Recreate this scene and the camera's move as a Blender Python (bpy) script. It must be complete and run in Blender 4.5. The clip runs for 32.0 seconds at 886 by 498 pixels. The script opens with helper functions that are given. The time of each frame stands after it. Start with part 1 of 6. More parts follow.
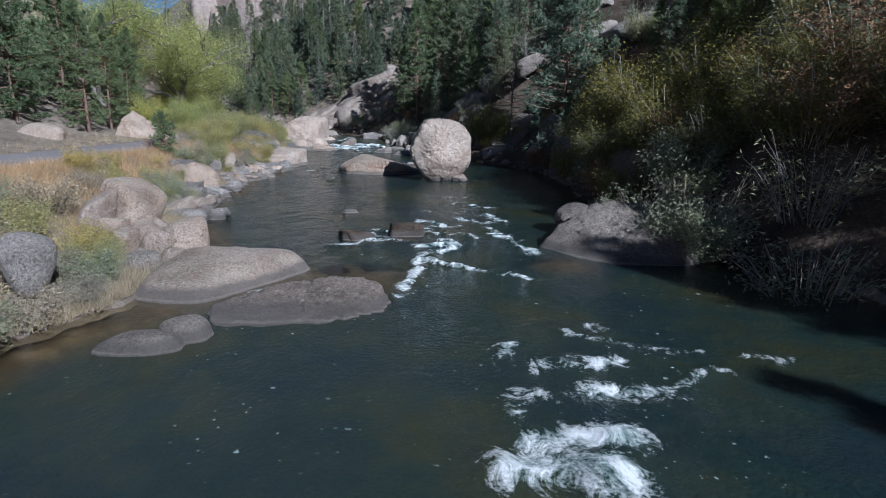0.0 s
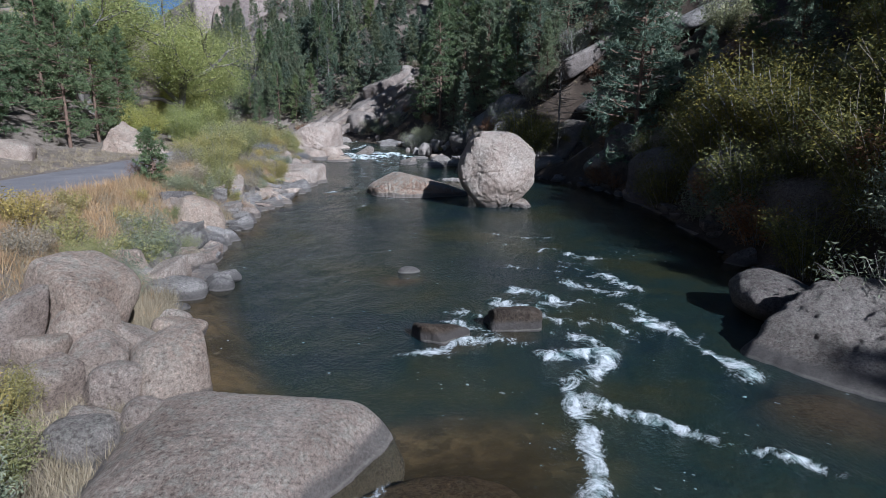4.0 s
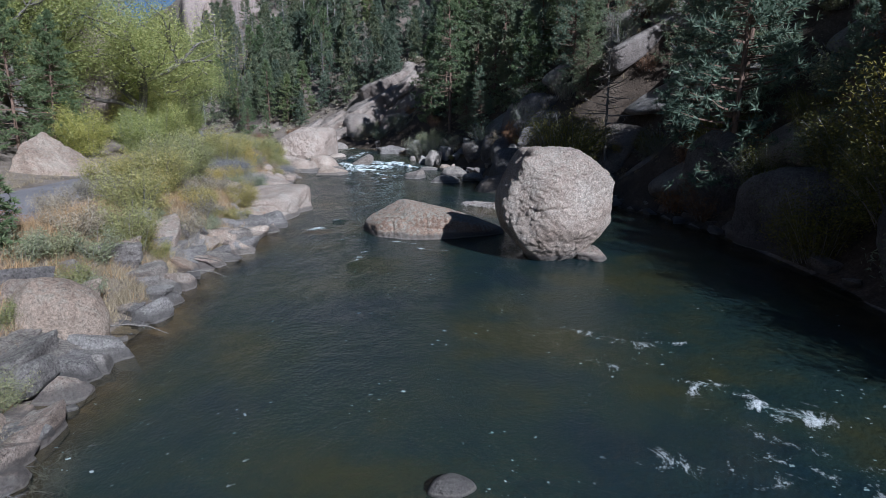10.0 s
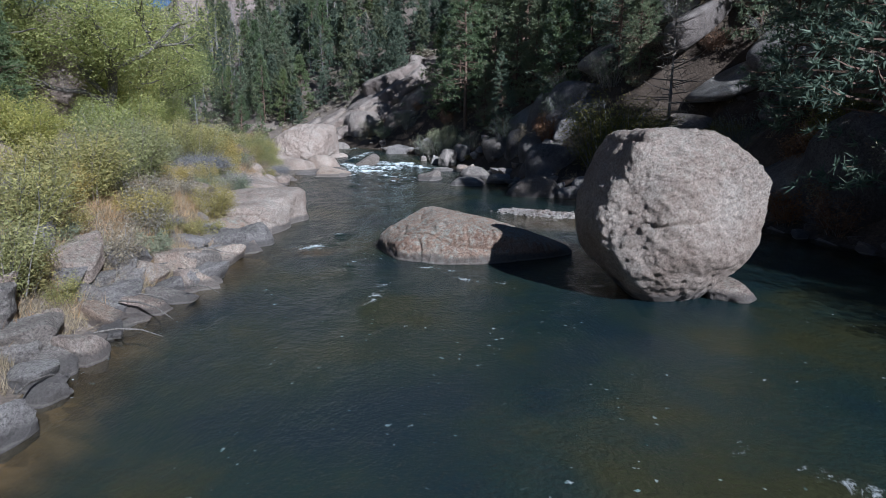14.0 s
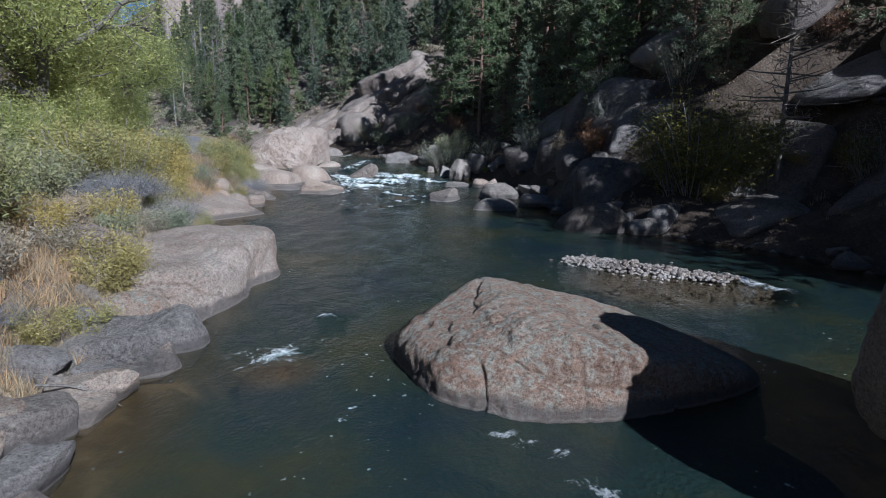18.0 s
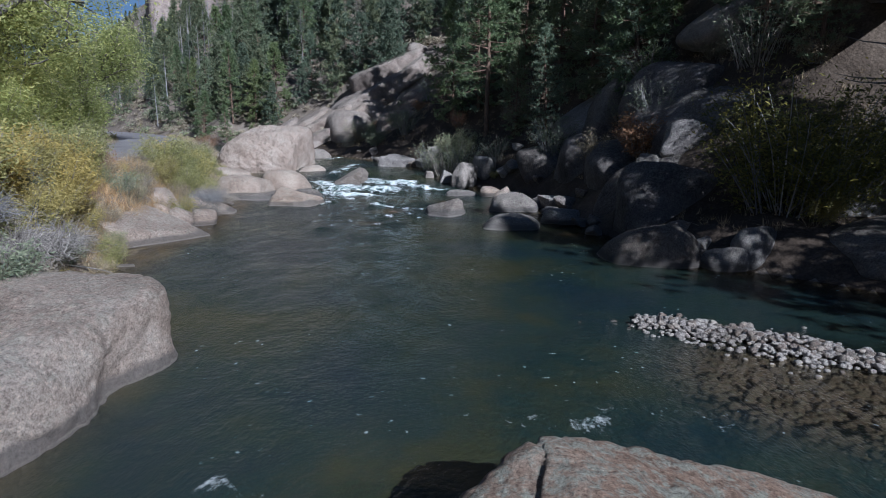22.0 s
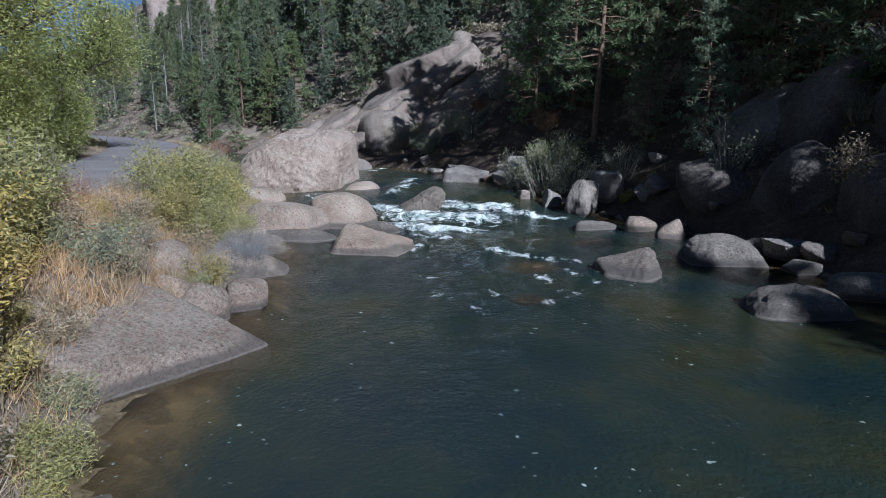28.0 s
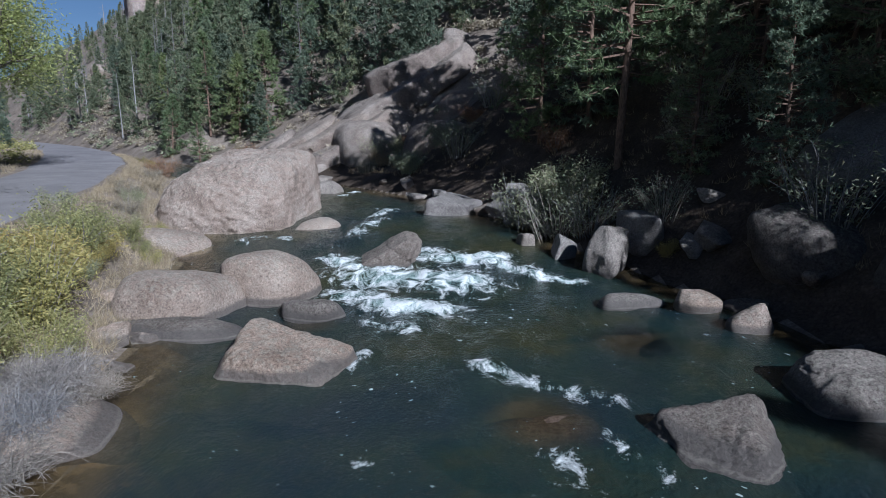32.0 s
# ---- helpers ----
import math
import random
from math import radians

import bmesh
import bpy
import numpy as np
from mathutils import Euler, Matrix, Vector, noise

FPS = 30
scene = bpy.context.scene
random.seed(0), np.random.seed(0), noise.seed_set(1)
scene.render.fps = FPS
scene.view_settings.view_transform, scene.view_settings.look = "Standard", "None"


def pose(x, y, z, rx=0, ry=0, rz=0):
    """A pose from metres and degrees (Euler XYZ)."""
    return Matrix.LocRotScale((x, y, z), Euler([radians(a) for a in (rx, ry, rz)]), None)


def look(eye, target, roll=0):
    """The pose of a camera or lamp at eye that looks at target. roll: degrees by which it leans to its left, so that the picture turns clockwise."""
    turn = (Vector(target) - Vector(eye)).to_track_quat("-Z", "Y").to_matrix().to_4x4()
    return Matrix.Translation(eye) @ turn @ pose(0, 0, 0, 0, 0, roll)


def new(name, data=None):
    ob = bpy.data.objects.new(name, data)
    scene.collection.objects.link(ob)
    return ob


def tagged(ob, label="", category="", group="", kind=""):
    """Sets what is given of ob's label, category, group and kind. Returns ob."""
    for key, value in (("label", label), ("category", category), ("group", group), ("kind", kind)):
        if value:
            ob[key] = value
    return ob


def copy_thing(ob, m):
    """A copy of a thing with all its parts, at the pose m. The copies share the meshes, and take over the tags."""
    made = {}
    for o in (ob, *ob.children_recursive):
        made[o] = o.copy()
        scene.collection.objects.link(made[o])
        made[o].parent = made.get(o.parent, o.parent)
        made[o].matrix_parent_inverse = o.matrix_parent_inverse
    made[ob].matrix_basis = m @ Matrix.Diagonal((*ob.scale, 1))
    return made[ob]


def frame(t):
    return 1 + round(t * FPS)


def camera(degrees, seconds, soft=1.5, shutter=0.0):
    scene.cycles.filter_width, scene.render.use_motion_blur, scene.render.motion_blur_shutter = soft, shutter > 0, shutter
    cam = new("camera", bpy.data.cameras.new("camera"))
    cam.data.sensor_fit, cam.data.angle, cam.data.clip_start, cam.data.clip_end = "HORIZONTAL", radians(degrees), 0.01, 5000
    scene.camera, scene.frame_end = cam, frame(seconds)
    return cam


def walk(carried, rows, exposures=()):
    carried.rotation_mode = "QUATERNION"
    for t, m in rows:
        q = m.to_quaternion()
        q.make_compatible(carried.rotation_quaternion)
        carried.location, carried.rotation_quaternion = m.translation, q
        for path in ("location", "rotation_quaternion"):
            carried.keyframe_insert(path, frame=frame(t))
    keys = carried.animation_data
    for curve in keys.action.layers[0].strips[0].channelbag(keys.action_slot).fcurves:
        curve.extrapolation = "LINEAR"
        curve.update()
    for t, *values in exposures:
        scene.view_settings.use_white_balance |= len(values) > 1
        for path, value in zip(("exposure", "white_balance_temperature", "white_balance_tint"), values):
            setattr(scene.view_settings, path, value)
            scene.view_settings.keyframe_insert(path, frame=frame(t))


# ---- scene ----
cam = camera(74.0, 32.0, soft=0.65)
PATH = [
    (0, (-0.308, 1.277, 3.976), (-0.291, 11.028, 1.76), 0.59),
    (1, (-1.349, 3.434, 4.043), (-1.361, 13.186, 1.826), 0.32),
    (2, (-2.284, 5.631, 4.185), (-2.302, 15.383, 1.974), 0.31),
    (3, (-2.826, 7.193, 4.415), (-2.871, 16.945, 2.202), 0.28),
    (4, (-3.017, 8.583, 4.501), (-3.064, 18.336, 2.292), 0.14),
    (4.5, (-2.977, 9.189, 4.463), (-3.014, 18.943, 2.258), 0.16),
    (6.5, (-2.985, 11.682, 4.534), (-3.014, 21.435, 2.323), 0.14),
    (7, (-3.287, 12.527, 4.642), (-3.323, 22.278, 2.422), 0.00),
    (8, (-3.818, 14.297, 4.807), (-3.872, 24.047, 2.582), -0.23),
    (9, (-4.061, 16.308, 4.894), (-4.122, 26.057, 2.67), -0.32),
    (10, (-4.163, 18.506, 4.805), (-4.22, 28.258, 2.594), -0.28),
    (11, (-4.253, 20.634, 4.491), (-4.308, 30.392, 2.303), -0.40),
    (12, (-4.545, 22.254, 4.206), (-4.59, 32.013, 2.027), -0.44),
    (13, (-4.926, 23.882, 3.994), (-4.968, 33.647, 1.84), -0.43),
    (14, (-5.575, 25.348, 3.965), (-5.623, 35.116, 1.821), -0.36),
    (14.5, (-5.912, 26.048, 3.994), (-5.959, 35.815, 1.852), -0.36),
    (16.5, (-6.828, 32.018, 3.702), (-6.828, 41.793, 1.592), 0.27),
    (17, (-6.952, 33.32, 3.865), (-6.946, 43.095, 1.753), 0.14),
    (17.5, (-6.945, 33.81, 4.031), (-6.864, 43.586, 1.929), 0.23),
    (18, (-6.982, 33.917, 4.049), (-6.891, 43.694, 1.952), 0.25),
    (19, (-6.849, 34.601, 4.175), (-6.767, 44.377, 2.075), 0.22),
    (20, (-6.508, 36.608, 4.222), (-6.431, 46.388, 2.139), 0.24),
    (21, (-6.344, 38.71, 3.976), (-6.256, 48.491, 1.897), 0.17),
    (22, (-7.01, 40.327, 3.76), (-6.914, 50.111, 1.694), 0.26),
    (23, (-8.277, 41.889, 3.611), (-8.188, 51.674, 1.548), 0.18),
    (24, (-9.376, 44.269, 3.641), (-9.291, 54.059, 1.601), 0.29),
    (25, (-10.398, 46.992, 3.788), (-10.307, 56.784, 1.762), 0.25),
    (25.5, (-10.812, 48.038, 3.832), (-10.711, 57.831, 1.808), 0.27),
    (27.5, (-11.78, 50.214, 3.768), (-11.655, 60.007, 1.744), 0.13),
    (28, (-11.839, 50.368, 3.781), (-11.709, 60.159, 1.754), 0.09),
    (29, (-11.564, 50.904, 3.931), (-11.436, 60.695, 1.901), -0.01),
    (29.5, (-11.104, 51.555, 4.02), (-10.962, 61.345, 1.987), 0.02),
    (30, (-10.682, 52.493, 4.127), (-10.526, 62.283, 2.093), 0.05),
    (30.5, (-10.48, 53.564, 4.248), (-10.32, 63.354, 2.218), 0.06),
    (31, (-10.488, 54.912, 4.339), (-10.344, 64.705, 2.32), 0.11),
    (31.5, (-10.714, 56.278, 4.49), (-10.574, 66.071, 2.473), -0.02),
    (32, (-10.911, 57.584, 4.559), (-10.773, 67.381, 2.557), 0.07),
]
walk(cam, [(t, look(eye, target, roll)) for t, eye, target, roll in PATH],
     exposures=[(0, 0.45, 5450, 11), (32, 0.45, 5450, 11)])
# ---- light ----
SUN_DIR = Vector((0.56, -0.79, 0.625)).normalized()
world = bpy.data.worlds.new("world")
scene.world = world
world.use_nodes = True
wn = world.node_tree.nodes
sky = wn.new("ShaderNodeTexSky")
sky.sky_type = "NISHITA"
sky.sun_disc = False
sky.sun_elevation = math.asin(SUN_DIR.z)
sky.sun_rotation = math.atan2(SUN_DIR.x, SUN_DIR.y)
sky.altitude, sky.air_density, sky.dust_density, sky.ozone_density = 2400, 1.0, 0.0, 3.0
world.node_tree.links.new(sky.outputs[0], wn["Background"].inputs[0])
wn["Background"].inputs[1].default_value = 0.037
sun = new("sun", bpy.data.lights.new("sun", "SUN"))
sun.data.energy, sun.data.angle, sun.data.color = 5.0, radians(0.55), (1.0, 0.98, 0.955)
sun.matrix_world = look(SUN_DIR * 60, (0, 0, 0))

# ---- helpers of this scene ----
RNG = np.random.default_rng(7)


def lattice(ix, iy, iz, seed):
    h = (ix * 374761393 + iy * 668265263 + iz * 1440662683 + seed * 974634777) & 0xFFFFFFFF
    h = ((h ^ (h >> 13)) * 1274126177) & 0xFFFFFFFF
    return ((h ^ (h >> 16)) & 0xFFFF) / 65535.0


def vnoise(p, seed=0):
    """Smooth value noise in 0..1 at the points p (n x 3)."""
    p = np.asarray(p, float)
    i = np.floor(p).astype(np.int64)
    f = p - i
    f = f * f * (3 - 2 * f)
    i += 10000
    out = 0
    for dx in (0, 1):
        for dy in (0, 1):
            for dz in (0, 1):
                w = (f[:, 0] if dx else 1 - f[:, 0]) * (f[:, 1] if dy else 1 - f[:, 1]) * (f[:, 2] if dz else 1 - f[:, 2])
                out = out + w * lattice(i[:, 0] + dx, i[:, 1] + dy, i[:, 2] + dz, seed)
    return out


def fbm(p, octaves=3, seed=0):
    p, total, amp = np.asarray(p, float), 0, 1.0
    for k in range(octaves):
        total = total + amp * (vnoise(p * 2**k + 17.3 * k, seed + k) - 0.5)
        amp *= 0.5
    return total


def xy3(x, y):
    x, y = np.broadcast_arrays(np.asarray(x, float), np.asarray(y, float))
    return np.stack([x.ravel(), y.ravel(), np.zeros(x.size)], 1)


def smooth(a, b, v):
    t = np.clip((np.asarray(v, float) - a) / (b - a), 0, 1)
    return t * t * (3 - 2 * t)


def mesh_np(name, verts, faces, mats, soft=False, which=None, attrs=()):
    """A mesh from arrays: verts n x 3, faces m x 3 or m x 4."""
    verts, faces = np.asarray(verts, np.float32), np.asarray(faces, np.int32)
    me = bpy.data.meshes.new(name)
    n, k = faces.shape
    me.vertices.add(len(verts))
    me.vertices.foreach_set("co", verts.ravel())
    me.loops.add(n * k)
    me.loops.foreach_set("vertex_index", faces.ravel())
    me.polygons.add(n)
    me.polygons.foreach_set("loop_start", np.arange(0, n * k, k, dtype=np.int32))
    me.polygons.foreach_set("loop_total", np.full(n, k, np.int32))
    if which is not None:
        me.polygons.foreach_set("material_index", np.asarray(which, np.int32))
    me.polygons.foreach_set("use_smooth", np.full(n, bool(soft)))
    for m in mats if isinstance(mats, (list, tuple)) else [mats]:
        me.materials.append(m)
    for key, values in attrs:
        me.attributes.new(key, "FLOAT", "POINT").data.foreach_set("value", np.asarray(values, np.float32))
    me.update(calc_edges=True)
    return me


def under(ob, parent):
    ob.parent = parent
    return ob


def part(name, me, parent, label=""):
    return tagged(under(new(name, me), parent), label)


def empty(name, m=None):
    ob = new(name)
    ob.empty_display_size = 0.2
    if m is not None:
        ob.matrix_world = m
    return ob


def merged(chunks):
    """Joins (verts, faces) chunks."""
    vs, fs, n = [], [], 0
    for v, f in chunks:
        vs.append(v)
        fs.append(np.asarray(f) + n)
        n += len(v)
    return np.concatenate(vs), np.concatenate(fs)


def tube(points, radii, sides=6):
    """A tapered tube along points, as quads, closed at the tip by its small radius."""
    pts = np.asarray(points, float)
    n = len(pts)
    way = np.gradient(pts, axis=0)
    way /= np.linalg.norm(way, axis=1)[:, None] + 1e-9
    ref = np.where(np.abs(way[:, 2:3]) > 0.9, [[1.0, 0, 0]], [[0, 0, 1.0]])
    a = np.cross(way, ref)
    a /= np.linalg.norm(a, axis=1)[:, None] + 1e-9
    b = np.cross(way, a)
    ang = np.arange(sides) / sides * 2 * np.pi
    ring = a[:, None] * np.cos(ang)[None, :, None] + b[:, None] * np.sin(ang)[None, :, None]
    v = (pts[:, None] + ring * np.asarray(radii, float)[:, None, None]).reshape(-1, 3)
    i, j = np.meshgrid(np.arange(n - 1), np.arange(sides), indexing="ij")
    j2 = (j + 1) % sides
    f = np.stack([i * sides + j, i * sides + j2, (i + 1) * sides + j2, (i + 1) * sides + j], -1).reshape(-1, 4)
    return v, f


# ---- materials ----
def material(name, rough=0.8, spec=0.3):
    m = bpy.data.materials.new(name)
    m.use_nodes = True
    b = m.node_tree.nodes["Principled BSDF"]
    b.inputs["Roughness"].default_value = rough
    b.inputs["Specular IOR Level"].default_value = spec
    return m, m.node_tree.nodes, m.node_tree.links, b


def ramp(nodes, links, fac, stops):
    r = nodes.new("ShaderNodeValToRGB")
    e = r.color_ramp.elements
    while len(e) < len(stops):
        e.new(0.5)
    for k, (at, c) in zip(e, stops):
        k.position, k.color = at, (*c, 1) if len(c) == 3 else c
    links.new(fac, r.inputs[0])
    return r.outputs[0]


def noisy(nodes, links, vec, scale, detail=4, rough=0.6, kind="Noise"):
    n = nodes.new("ShaderNodeTex" + kind)
    n.inputs["Scale"].default_value = scale
    if kind == "Noise":
        n.inputs["Detail"].default_value, n.inputs["Roughness"].default_value = detail, rough
    links.new(vec, n.inputs["Vector"])
    return n


def mix(nodes, links, fac, a, b, mode="MIX"):
    m = nodes.new("ShaderNodeMix")
    m.data_type, m.blend_type = "RGBA", mode
    for sock, v in ((m.inputs[0], fac), (m.inputs[6], a), (m.inputs[7], b)):
        if isinstance(v, (int, float)):
            sock.default_value = v
        elif isinstance(v, tuple):
            sock.default_value = (*v, 1)
        else:
            links.new(v, sock)
    return m.outputs[2]


def maths(nodes, links, op, a, b=0.0, clamp=False):
    m = nodes.new("ShaderNodeMath")
    m.operation, m.use_clamp = op, clamp
    for sock, v in ((m.inputs[0], a), (m.inputs[1], b)):
        if isinstance(v, (int, float)):
            sock.default_value = v
        else:
            links.new(v, sock)
    return m.outputs[0]


def bumped(nodes, links, b, height, strength=0.4, distance=0.03):
    k = nodes.new("ShaderNodeBump")
    k.inputs["Strength"].default_value, k.inputs["Distance"].default_value = strength, distance
    links.new(height, k.inputs["Height"])
    links.new(k.outputs[0], b.inputs["Normal"])


def granite(name, base, pale, stain, lichen=0.5, wet=True):
    """Weathered granite: broad stains, lichen on top, coarse grain, cracks and a wet band by the water."""
    m, nodes, links, b = material(name, 0.85, 0.25)
    geo, info = nodes.new("ShaderNodeNewGeometry"), nodes.new("ShaderNodeObjectInfo")
    pos = geo.outputs["Position"]
    broad = noisy(nodes, links, pos, 0.7, 5, 0.65).outputs[0]
    col = ramp(nodes, links, broad, [(0.3, stain), (0.48, base), (0.68, pale)])
    tone = ramp(nodes, links, info.outputs["Random"], [(0, (0.86, 0.85, 0.86)), (0.5, (1, 1, 1)), (1, (1.0, 0.93, 0.86))])
    col = mix(nodes, links, 1.0, col, tone, "MULTIPLY")
    patch = noisy(nodes, links, pos, 6.5, 8, 0.78).outputs[0]
    sep = nodes.new("ShaderNodeSeparateXYZ")
    links.new(geo.outputs["Normal"], sep.inputs[0])
    up = maths(nodes, links, "MULTIPLY", maths(nodes, links, "ADD", sep.outputs[2], 0.25, True), lichen)
    lich = maths(nodes, links, "MULTIPLY", ramp(nodes, links, patch, [(0.47, (0, 0, 0)), (0.57, (1, 1, 1))]), up)
    col = mix(nodes, links, lich, col, (0.35, 0.345, 0.295))
    rough_at = ramp(nodes, links, noisy(nodes, links, pos, 0.9, 4, 0.6).outputs[0], [(0.38, (0.22, 0.22, 0.22)), (0.6, (0.9, 0.9, 0.9))])
    grain = noisy(nodes, links, pos, 42, 6, 0.8).outputs[0]
    col = mix(nodes, links, 0.6, col, ramp(nodes, links, grain, [(0.36, (0.42, 0.41, 0.41)), (0.5, (1, 1, 1)), (0.64, (1.35, 1.34, 1.32))]), "MULTIPLY")
    spots = noisy(nodes, links, pos, 13, 6, 0.75).outputs[0]
    col = mix(nodes, links, rough_at, col, mix(nodes, links, 1.0, col, ramp(nodes, links, spots, [(0.36, (0.5, 0.48, 0.48)), (0.46, (1, 1, 1)), (0.64, (1.22, 1.21, 1.2))]), "MULTIPLY"))
    speck = noisy(nodes, links, pos, 19, 7, 0.85).outputs[0]
    col = mix(nodes, links, 0.8, col, ramp(nodes, links, speck, [(0.40, (0.34, 0.32, 0.31)), (0.47, (0.9, 0.9, 0.9)), (0.55, (1.08, 1.08, 1.07)), (0.63, (1.6, 1.57, 1.52))]), "MULTIPLY")
    pits = noisy(nodes, links, pos, 5.0, 9, 0.8).outputs[0]
    col = mix(nodes, links, 0.35, col, ramp(nodes, links, pits, [(0.34, (0.6, 0.57, 0.55)), (0.45, (1.02, 1.02, 1.02)), (0.6, (1.2, 1.19, 1.18))]), "MULTIPLY")
    warped = mix(nodes, links, 0.4, pos, noisy(nodes, links, pos, 1.3, 6, 0.65).outputs[1])
    cell = nodes.new("ShaderNodeTexVoronoi")
    cell.feature = "DISTANCE_TO_EDGE"
    cell.inputs["Scale"].default_value = 0.75
    links.new(warped, cell.inputs["Vector"])
    crack = ramp(nodes, links, cell.outputs[0], [(0.0, (0.5, 0.48, 0.47)), (0.004, (1, 1, 1))])
    gate = ramp(nodes, links, noisy(nodes, links, pos, 0.55, 2).outputs[0], [(0.62, (0, 0, 0)), (0.70, (0.8, 0.8, 0.8))])
    col = mix(nodes, links, gate, col, mix(nodes, links, 1.0, col, crack, "MULTIPLY"))
    if wet:
        z = nodes.new("ShaderNodeSeparateXYZ")
        links.new(pos, z.inputs[0])
        level = maths(nodes, links, "ADD", z.outputs[2], maths(nodes, links, "MULTIPLY", broad, -0.35))
        band = ramp(nodes, links, level, [(0.0, (1, 1, 1)), (0.10, (0, 0, 0))])
        col = mix(nodes, links, maths(nodes, links, "MULTIPLY", band, 0.75), col, (0.115, 0.105, 0.1))
        ring = ramp(nodes, links, maths(nodes, links, "ADD", z.outputs[2], maths(nodes, links, "MULTIPLY", pits, 0.06)), [(0.05, (0, 0, 0)), (0.06, (1, 1, 1)), (0.075, (1, 1, 1)), (0.09, (0, 0, 0))])
        col = mix(nodes, links, maths(nodes, links, "MULTIPLY", ring, maths(nodes, links, "MULTIPLY", rough_at, 0.4)), col, (0.42, 0.39, 0.33))
        edge = ramp(nodes, links, z.outputs[2], [(0.0, (0.2, 0.2, 0.2)), (0.05, (0.85, 0.85, 0.85))])
        links.new(edge, b.inputs["Roughness"])
    links.new(col, b.inputs["Base Color"])
    h = maths(nodes, links, "ADD", maths(nodes, links, "MULTIPLY", grain, 0.4), maths(nodes, links, "ADD", maths(nodes, links, "ADD", maths(nodes, links, "MULTIPLY", patch, 0.6), maths(nodes, links, "MULTIPLY", speck, 0.5)), maths(nodes, links, "MULTIPLY", spots, rough_at)))
    h = maths(nodes, links, "ADD", h, maths(nodes, links, "MULTIPLY", maths(nodes, links, "MULTIPLY", crack, gate), 0.6))
    bumped(nodes, links, b, h, 1.0, 0.11)
    return m


M_ROCK = granite("granite_tan", (0.43, 0.345, 0.29), (0.53, 0.455, 0.395), (0.29, 0.222, 0.182), 0.5)
M_PINK = granite("granite_pink", (0.37, 0.27, 0.215), (0.43, 0.37, 0.32), (0.24, 0.16, 0.125), 1.0)
M_GREY = granite("granite_grey", (0.27, 0.25, 0.24), (0.38, 0.355, 0.34), (0.16, 0.15, 0.145), 0.4)
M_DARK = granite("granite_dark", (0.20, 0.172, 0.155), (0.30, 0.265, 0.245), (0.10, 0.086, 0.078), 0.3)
M_PALE = granite("granite_pale", (0.46, 0.42, 0.39), (0.58, 0.55, 0.52), (0.32, 0.29, 0.27), 0.1, False)
M_SUNK = granite("granite_sunken", (0.15, 0.105, 0.078), (0.22, 0.165, 0.125), (0.085, 0.062, 0.048), 0.1, False)
M_CRAG = granite("granite_crag", (0.29, 0.235, 0.21), (0.35, 0.30, 0.275), (0.17, 0.135, 0.122), 0.3, False)
# granite of the right bank's wall: its shade is put into the darker colour
M_WALL = granite("granite_shade_dark", (0.14, 0.127, 0.124), (0.22, 0.203, 0.198), (0.075, 0.067, 0.065), 0.3)
M_WET = granite("granite_wet_brown", (0.085, 0.062, 0.046), (0.14, 0.108, 0.085), (0.042, 0.031, 0.024), 0.1)
M_CLIFF = granite("granite_cliff", (0.26, 0.212, 0.185), (0.345, 0.30, 0.27), (0.13, 0.108, 0.094), 0.4, False)


def leafy(name, dark, mid, light, rough=0.65, through_light=0.25):
    """Foliage: colour varies from leaf to leaf and from plant to plant."""
    m, nodes, links, b = material(name, rough, 0.25)
    geo, info = nodes.new("ShaderNodeNewGeometry"), nodes.new("ShaderNodeObjectInfo")
    col = ramp(nodes, links, geo.outputs["Random Per Island"], [(0.0, dark), (0.5, mid), (1.0, light)])
    tint = ramp(nodes, links, info.outputs["Random"], [(0, (0.8, 0.85, 0.9)), (0.5, (1, 1, 1)), (1, (1.18, 1.08, 0.9))])
    col = mix(nodes, links, 1.0, col, tint, "MULTIPLY")
    blot = noisy(nodes, links, geo.outputs["Position"], 0.8, 3).outputs[0]
    col = mix(nodes, links, 0.6, col, ramp(nodes, links, blot, [(0.3, (0.6, 0.62, 0.6)), (0.7, (1.25, 1.2, 1.1))]), "MULTIPLY")
    links.new(col, b.inputs["Base Color"])
    t = nodes.new("ShaderNodeBsdfTranslucent")
    links.new(col, t.inputs["Color"])
    s = nodes.new("ShaderNodeMixShader")
    s.inputs[0].default_value = through_light
    links.new(b.outputs[0], s.inputs[1])
    links.new(t.outputs[0], s.inputs[2])
    links.new(s.outputs[0], nodes["Material Output"].inputs[0])
    return m


M_PINE = leafy("pine_needles", (0.095, 0.14, 0.07), (0.175, 0.235, 0.12), (0.29, 0.35, 0.19), 0.65, 0.42)
M_SPRUCE = leafy("spruce_needles", (0.11, 0.155, 0.11), (0.185, 0.245, 0.175), (0.31, 0.365, 0.26), 0.65, 0.42)
M_FARWOOD = leafy("far_conifer_needles", (0.085, 0.12, 0.085), (0.15, 0.19, 0.135), (0.25, 0.28, 0.20), 0.7, 0.38)
M_COTTON = leafy("cottonwood_leaves", (0.20, 0.235, 0.075), (0.38, 0.41, 0.14), (0.58, 0.57, 0.24), 0.6, 0.45)
M_WILLOW = leafy("willow_leaves", (0.18, 0.195, 0.085), (0.31, 0.31, 0.135), (0.46, 0.43, 0.20), 0.7, 0.35)
M_SAGE = leafy("grey_green_leaves", (0.16, 0.19, 0.13), (0.26, 0.29, 0.19), (0.37, 0.37, 0.25), 0.75, 0.3)
